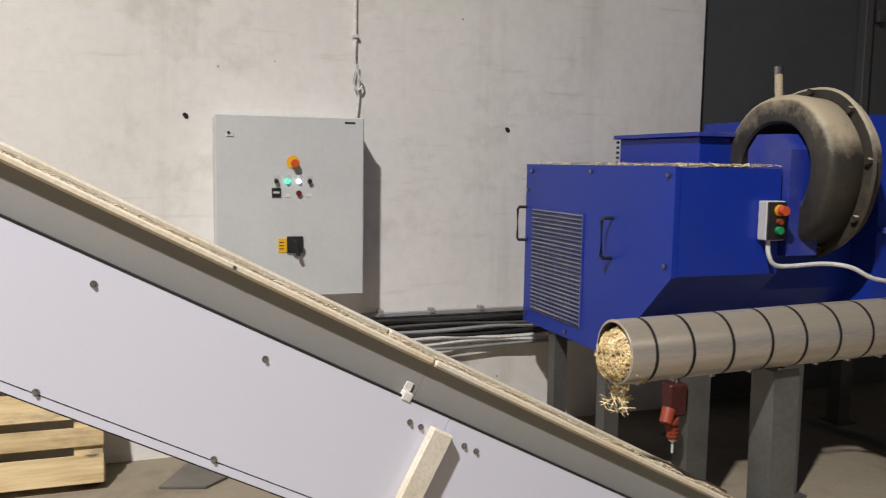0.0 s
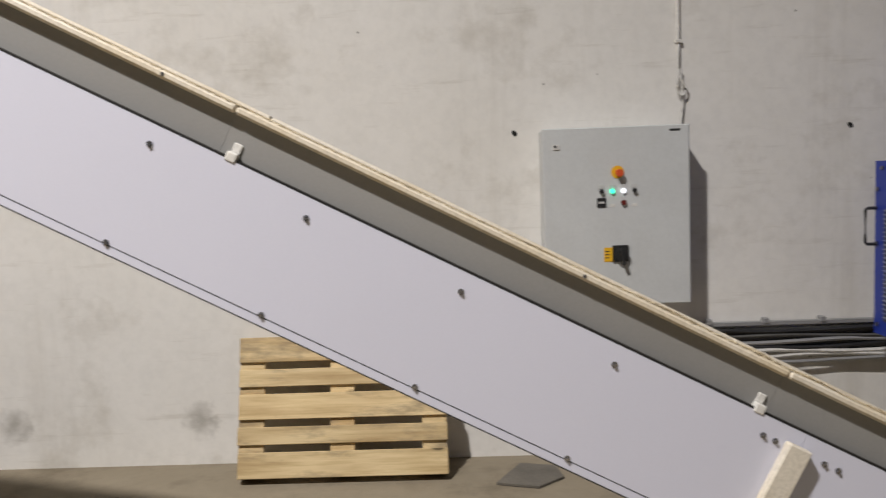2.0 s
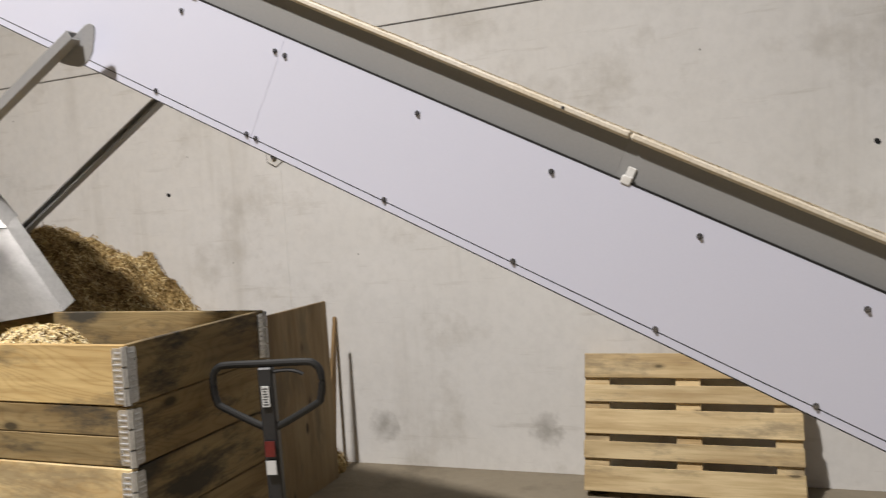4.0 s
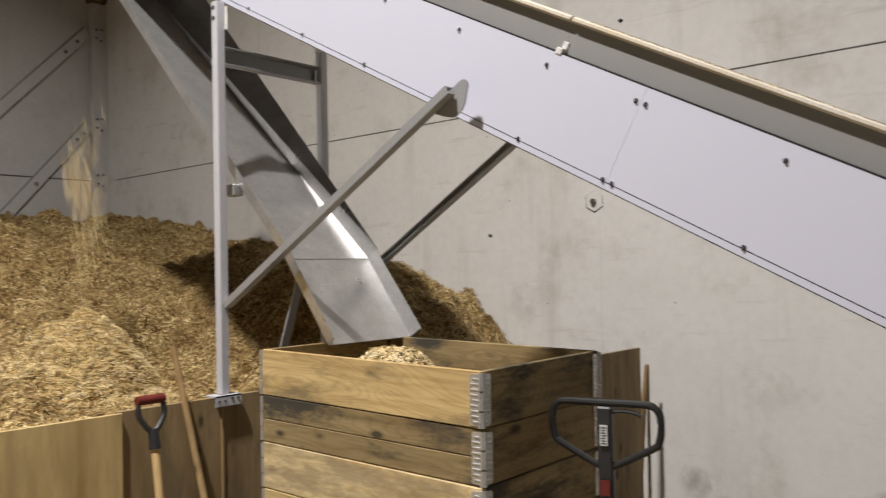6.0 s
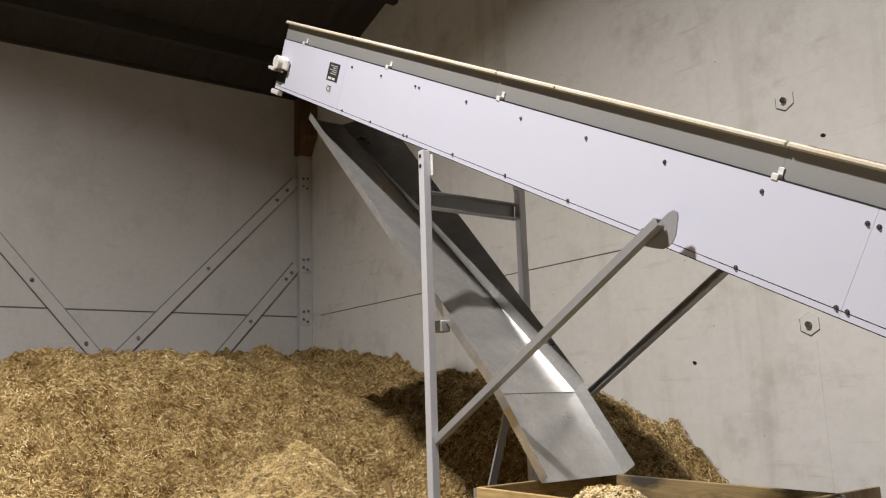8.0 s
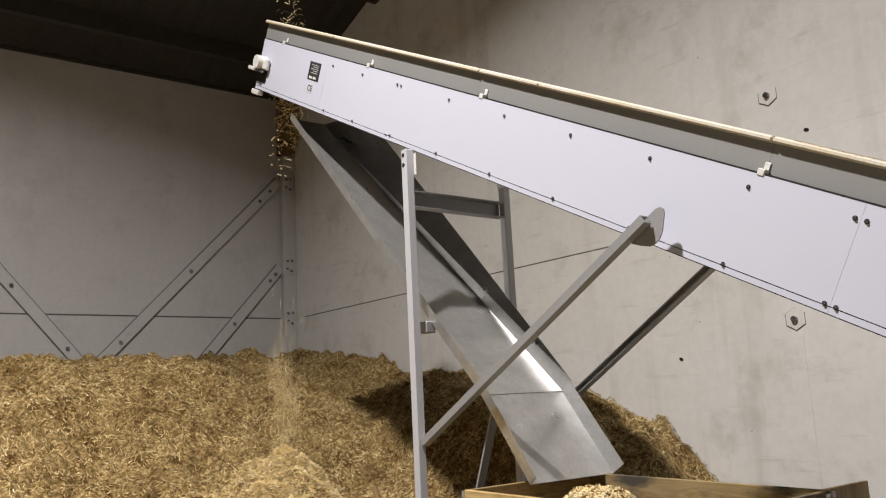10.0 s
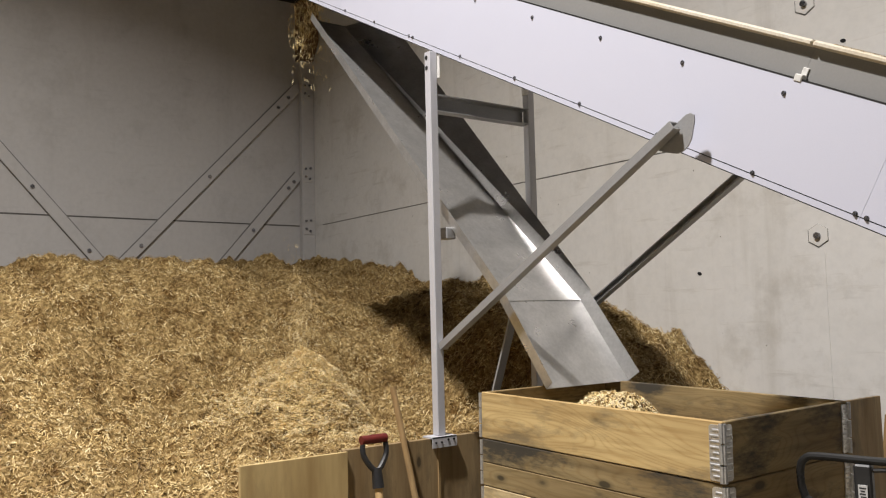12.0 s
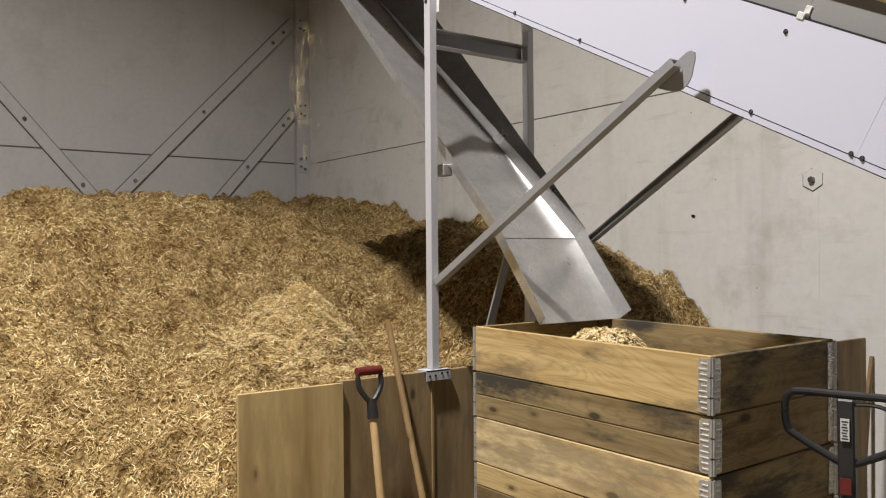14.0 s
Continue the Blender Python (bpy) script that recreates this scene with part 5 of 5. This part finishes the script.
def shovel():
    ob = thing("shovel", "shovel with red grip and yellow wooden shaft", "shovel", m=Matrix.Translation((-3.70, 1.775, -0.025)))
    top, foot = Vector((-0.10, -0.02, 1.2)), Vector((0.1, -0.03, 0.1))
    d = (top - foot).normalized()
    s = Vector((0, 1, 0))
    bm = bmesh.new()
    rod_in(bm, foot + d * 0.2, top - d * 0.19, 0.0185, 14)
    part("shaft", bm, SHAFT, ob, smooth=True)
    bm = bmesh.new()
    tube_in(bm, arc([top - d * 0.02 - s * 0.062, top - d * 0.07 - s * 0.06, top - d * 0.12 - s * 0.03, top - d * 0.15], 5), 0.013, 8)
    tube_in(bm, arc([top - d * 0.02 + s * 0.062, top - d * 0.07 + s * 0.06, top - d * 0.12 + s * 0.03, top - d * 0.15], 5), 0.013, 8)
    rod_in(bm, top - d * 0.13, top - d * 0.22, 0.022, 12, 0.027)
    part("yoke", bm, BLACK, ob, "black plastic yoke", True)
    bm = bmesh.new()
    rod_in(bm, top - s * 0.066, top + s * 0.066, 0.021, 12)
    part("grip", bm, RED, ob, "red plastic grip", True)
    bm = bmesh.new()
    for k in range(6):
        y0, y1 = -0.15 + 0.05 * k, -0.1 + 0.05 * k
        zc = lambda y: 0.02 * (1 - (y / 0.15) ** 2)
        vs = [bm.verts.new((0.09 - zc(y) + 0.15 * (0.4 - z), y, z)) for y, z in ((y0, 0.0), (y1, 0.0), (y1, 0.4), (y0, 0.4))]
        bm.faces.new(vs)
    bmesh.ops.remove_doubles(bm, verts=bm.verts, dist=0.001)
    bmesh.ops.solidify(bm, geom=bm.faces[:], thickness=0.003)
    part("blade", bm, WHITE, ob, "pale worn blade")


def stick():
    bm = bmesh.new()
    rod_in(bm, (-3.945, 1.955, 1.39), (-3.66, 2.085, 0.0), 0.015, 10, 0.018)
    tagged(part("wooden_stick", bm, STICKWOOD, smooth=True), "old brown wooden stick leaning on the board", "stick")


def floor_plate():
    bm = bmesh.new()
    prism_in(bm, [(0.15, 4.63), (0.38, 4.56), (0.53, 4.70), (0.50, 4.88), (0.30, 4.93)], "z", 0.004, 0.016)
    tagged(part("offcut_plate", bm, OFFCUT), "dark grey flat offcut plate lying on the floor", "plate")


# ---- straw pile ----
FALL = (-6.05, 2.49)


def fbm(x, y, s, seed):
    """Smooth sum-of-waves unevenness."""
    r = np.random.default_rng(seed)
    z = 0
    for k in range(9):
        a, ph, fq = r.uniform(0, 2 * np.pi), r.uniform(0, 2 * np.pi), s * r.uniform(0.6, 1.9)
        z = z + np.sin((x * np.cos(a) + y * np.sin(a)) * fq + ph + 1.3 * np.sin((x * np.sin(a) - y * np.cos(a)) * fq * 0.6 + ph))
    return z / 9


def smooth(v):
    v = np.clip(v, 0, 1)
    return v * v * (3 - 2 * v)


def pile_height(x, y):
    d = -3.9 - x
    mid = 0.84 + 0.07 * np.clip(d, -1, 2.4) + 0.74 * np.clip(d - 2.4, 0, 3)
    # bank along the long wall
    back = np.interp(-x, [3.0, 3.4, 3.72, 4.04, 4.47, 4.92, 5.6, 7.0, 8.1, 9.5, 11.0], [0.08, 0.45, 0.84, 1.13, 1.53, 1.73, 1.78, 1.80, 1.94, 2.17, 2.38])
    far = smooth((-x - 5.0) / 2.0)
    back = back + far * 0.30 * (y - 4.4) - (1 - far) * 0.25 * np.abs(y - 4.3)
    k = smooth((y - 2.9) / (1.0 + 0.5 * far))
    ramp_in = (1 - k) * mid + k * back
    ramp_out = 0.52 * np.clip(-3.62 - x, 0, 6)
    k = smooth((y - 0.6) / 0.9)
    z = k * ramp_in + (1 - k) * ramp_out
    top = 2.30 - 0.17 * smooth((1.4 - y) / 0.9) - 0.15 * np.clip((0.4 - y) / 2.2, 0, 1) - 0.24 * np.exp(-((y - 3.15) / 0.4) ** 2) + 0.4 * smooth((y - 3.3) / 0.8) + 0.05 * fbm(x, y, 1.5, 4)
    z = top - np.logaddexp(0, (top - z) * 9) / 9
    r = np.hypot(x - FALL[0], 1.15 * (y - FALL[1]))
    cone = 1.43 - 1.05 * (np.sqrt(r * r + 0.04) - 0.2)
    calm = 1 - 0.1 * np.clip((cone - z) / 0.12, 0, 1)
    z = np.maximum(z, cone)
    z = z + calm * (0.12 * fbm(x, y, 3.1, 7) + 0.14 * fbm(x, y, 8.0, 8) + 0.11 * np.abs(fbm(x, y, 13.0, 9)) + 0.05 * fbm(x, y, 24.0, 12) + 0.03 * fbm(x, y, 45.0, 10) - 0.03)
    return np.maximum(z, -0.05)


def straw_pile():
    rng = np.random.default_rng(21)

    def keep(x, y):
        inside = (x < PX - 0.06) | ((y < 1.12) & (x < -3.0)) | ((y > 3.06) & (x < -3.02))
        return inside & (pile_height(x, y) > 0.0)

    def dens(x, y):
        return np.clip(1.25 - (-x - 3.5) / 6.5, 0.25, 1)
    straw_field("straw_pile", "large heap of loose golden chopped straw", EX + 0.02, -3.0, -4.5, WY - 0.02, 0.03, pile_height, 500000, rng, keep, STRAW, 0.006, (0.014, 0.045), dens)


def fresh_straw():
    """Paler fresh straw on the cone under the conveyor's head."""
    rng = np.random.default_rng(31)
    n = 60000
    r, a = 0.58 * rng.random(n) ** 0.75, rng.uniform(0, 2 * np.pi, n)
    r = r * (1 + 0.3 * np.sin(3 * a + 1) + 0.2 * np.sin(7 * a))
    x, y = FALL[0] + 0.08 + r * np.cos(a), FALL[1] - 0.05 + r * np.sin(a)
    z = pile_height(x, y) + rng.uniform(0.0, 0.03, n)
    v, f = fibres(np.column_stack([x, y, z]), np.tile([0, 0, 1.0], (n, 1)), rng.uniform(0.012, 0.045, n), rng.uniform(0.002, 0.0055, n), rng.uniform(0.0, 0.6, n), rng)
    tagged(new("fresh_straw", quads("fresh_straw", v, f, STRAWLIGHT)), "pale fresh straw on the heap under the conveyor", "straw", kind="stuff")


# ---- what moves: straw clumps ----


def clump(seed, n, sx, sz, size=(0.02, 0.07), cap=0.11):
    rng = np.random.default_rng(seed)
    z = rng.normal(0, 0.45, n) * sz
    p = np.column_stack([rng.normal(0, 0.5, n) * sx, rng.normal(0, 0.5, n) * sx, z])
    p[:, :2] += 0.35 * sx * np.column_stack([np.sin(z * 9 + seed), np.cos(z * 7 + seed)])
    p[:, :2] = np.clip(p[:, :2], -cap, cap)
    v, f = fibres(p, rng.normal(size=(n, 3)), rng.uniform(*size, n), rng.uniform(0.0022, 0.0042, n), np.ones(n), rng)
    return quads("falling_straw", v, f, STRAWLIGHT)


def plug():
    """The pressed straw that is pushed out of the tube."""
    rng = np.random.default_rng(41)
    bm = bmesh.new()
    bmesh.ops.create_icosphere(bm, subdivisions=4, radius=1.0)
    for v in bm.verts:
        p = v.co.copy()
        q = Vector((p.x * 0.115 - 0.01, p.y * 0.085, p.z * 0.088))
        q += p * 0.012 * noise.noise(p * 3.1) + p * 0.006 * noise.noise(p * 9)
        q.z -= 0.2 * max(0, -q.x - 0.03) * (1 if q.z < 0.02 else 0.5)
        v.co = q
    ob = part("straw_plug", bm, STRAWBED, smooth=True)
    tagged(ob, "plug of pressed golden straw leaving the tube", "straw")
    co = np.array([v.co[:] for v in ob.data.vertices])
    n = 14000
    k = rng.integers(0, len(co), n)
    p = co[k] * rng.uniform(0.96, 1.05, n)[:, None]
    w = co[k] / np.linalg.norm(co[k], axis=1)[:, None]
    v, f = fibres(p, w, rng.uniform(0.01, 0.04, n), rng.uniform(0.001, 0.0024, n), rng.uniform(0.0, 0.15, n), rng)
    o = new("loose_straw", quads("loose_straw", v, f, STRAWLIGHT))
    o.parent = ob
    o["kind"] = "stuff"
    # drooping strands
    n = 150
    s = rng.random(n)
    p = np.column_stack([-0.07 - 0.03 * rng.random(n) + 0.05 * rng.random(n), rng.normal(0, 0.028, n), -0.06 - 0.13 * s])
    v, f = fibres(p, np.tile([1.0, 0, 0], (n, 1)) + rng.normal(0, 0.3, (n, 3)), rng.uniform(0.02, 0.05, n), rng.uniform(0.0015, 0.003, n), np.full(n, 0.2), rng)
    o = new("hanging_straw", quads("hanging_straw", v, f, STRAWLIGHT))
    o.parent = ob
    o["kind"] = "stuff"
    return ob


# clumps leave the head at these times; size, pieces
FALLS = [(0.3, 0.12, 500), (0.9, 0.12, 500), (1.5, 0.12, 500), (2.1, 0.12, 500), (2.7, 0.12, 500), (3.3, 0.12, 500), (3.9, 0.12, 600), (4.4, 0.12, 600), (4.9, 0.12, 500),
         (5.38, 0.14, 900), (5.95, 0.09, 160), (6.57, 0.09, 200), (7.1, 0.14, 900), (8.1, 0.12, 600), (8.7, 0.12, 600), (9.3, 0.12, 600),
         (10.0, 0.15, 1000), (10.6, 0.14, 900), (11.25, 0.12, 350), (11.84, 0.14, 900), (12.33, 0.10, 240), (12.45, 0.16, 1200), (12.66, 0.1, 240), (13.06, 0.12, 380), (13.5, 0.09, 130)]
SPILLS = [(0.82, 0.05, 60), (1.0, 0.08, 140), (1.28, 0.1, 240), (1.42, 0.1, 240)]


def falling_rows(start, seed):
    """Rides up the belt, drops off the head, sinks into the heap."""
    r = random.Random(seed)
    turn = r.uniform(-40, 40)

    def on_belt(u):
        p = CONV @ Vector((u, BACK / 2, -0.12))
        return pose(p.x, p.y, p.z, 0, 27.67 - 90, 0)
    head = CONV @ Vector((U1 - 0.02, BACK / 2, 0.02))
    speed = 0.9
    rows = []
    if start > 0.6:
        rows += [(0.0, on_belt(max(U1 - 0.5 - speed * (start - 0.55), 0.5))), (start - 0.55, on_belt(max(U1 - 0.5 - speed * 0.05, 0.5)))]
    else:
        rows += [(0.0, on_belt(U1 - 0.6))]
    rows.append((start - 0.1, on_belt(U1 - 0.4)))
    x, y, z = head.x - 0.12, head.y, head.z - 0.2
    for k in range(10):
        d = 0.1 * k
        zz = z - 4.9 * d * d
        rows.append((start + d, pose(x - 0.22 * d, y + 0.02 * math.sin(seed + 6 * d), zz, 0, 0, turn * d)))
        if zz < 0.8:
            break
    end = rows[-1]
    rows.append((max(14.0, end[0] + 0.1), pose(x - 0.16, y, 0.7, 0, 0, turn * 0.8)))
    return [q for q in rows if q[0] >= 0]


def motions():
    for k, (t, s, n) in enumerate(FALLS):
        ob = tagged(new("falling_straw", clump(100 + k, int(1.6 * n), s, 0.6, (0.012, 0.045))), "loose clump of straw dropping off the conveyor", "straw", "falling straw clumps", "stuff")
        walk(ob, falling_rows(t, k))
    for k, (t, s, n) in enumerate(SPILLS):
        ob = tagged(new("spilling_straw", clump(200 + k, 2 * n, s, 0.11, (0.01, 0.03), 0.035)), "small clump of straw dropping out of the tube", "straw", "straw spilling from the tube", "stuff")
        x, y, z = TUBE_X - 0.10, TUBE_Y, TUBE_Z - 0.05
        rows = [(0.0, pose(TUBE_X + 0.45, y, TUBE_Z, 0, 90, 0))]
        if t > 0.3:
            rows.append((t - 0.25, pose(TUBE_X + 0.3, y, TUBE_Z, 0, 90, 0)))
        if t > 0.1:
            rows.append((t - 0.08, pose(x + 0.04, y, z + 0.02, 0, 60, 0)))
        for i in range(5):
            d = 0.09 * i
            rows.append((t + d + 0.01, pose(x - 0.05 * d, y, z - 0.3 * d - 4.4 * d * d, 0, 0, 0)))
        rows.append((14.0, pose(x - 0.02, y, z - 0.85, 0, 0, 0)))
        walk(ob, rows)
    ob = plug()
    walk(ob, [(t, pose(TUBE_X + x, TUBE_Y, TUBE_Z + z, 0, a, 0)) for t, x, z, a in ((0.0, 0.08, -0.006, 0), (0.5, 0.075, -0.006, 0), (1.0, 0.05, -0.008, -1), (1.5, 0.02, -0.014, -3), (2.2, 0.01, -0.016, -4), (14.0, 0.0, -0.016, -4))])


# ---- build ----
hall()
for brace in ((4.88, 4.97, 2.3, 2.22), (4.88, 3.71, 3.5, 2.11), (0.55, 4.40, 2.4, 2.24), (-0.4, 4.6, -2.0, 2.2)):
    wall_brace(*brace)
gate()
for hx, hz in ((0.332, 1.941), (2.278, 1.917), (-4.47, 1.994), (-3.245, 3.483)):
    wall_hole(hx, hz)
wall_anchor(-3.497, 2.203)
wall_anchor(-3.498, 3.815)
control_cabinet()
conduit()
cable_tray()
blue_machine()
press_tube()
plug_socket()
conveyor()
lip_crumbs()
conveyor_stand()
chute()
collar_box()
pallet_truck()
boards()
shovel()
stick()
floor_plate()
solid("trim_seam", WALL, "pale vertical plaster seam on the wall", "trim", "structure", boxes=[((-3.47, WY - 0.004, 0.3), (-3.455, WY + 0.01, 2.1))])
lean_a = 17.8
pallet("pallet", "wooden pallet leaning upright against the concrete wall", Matrix.Translation((-1.315, 4.84, 0.0)) @ pose(0, 0, 0, 90 - lean_a, 0, 0))
straw_pile()
fresh_straw()
motions()
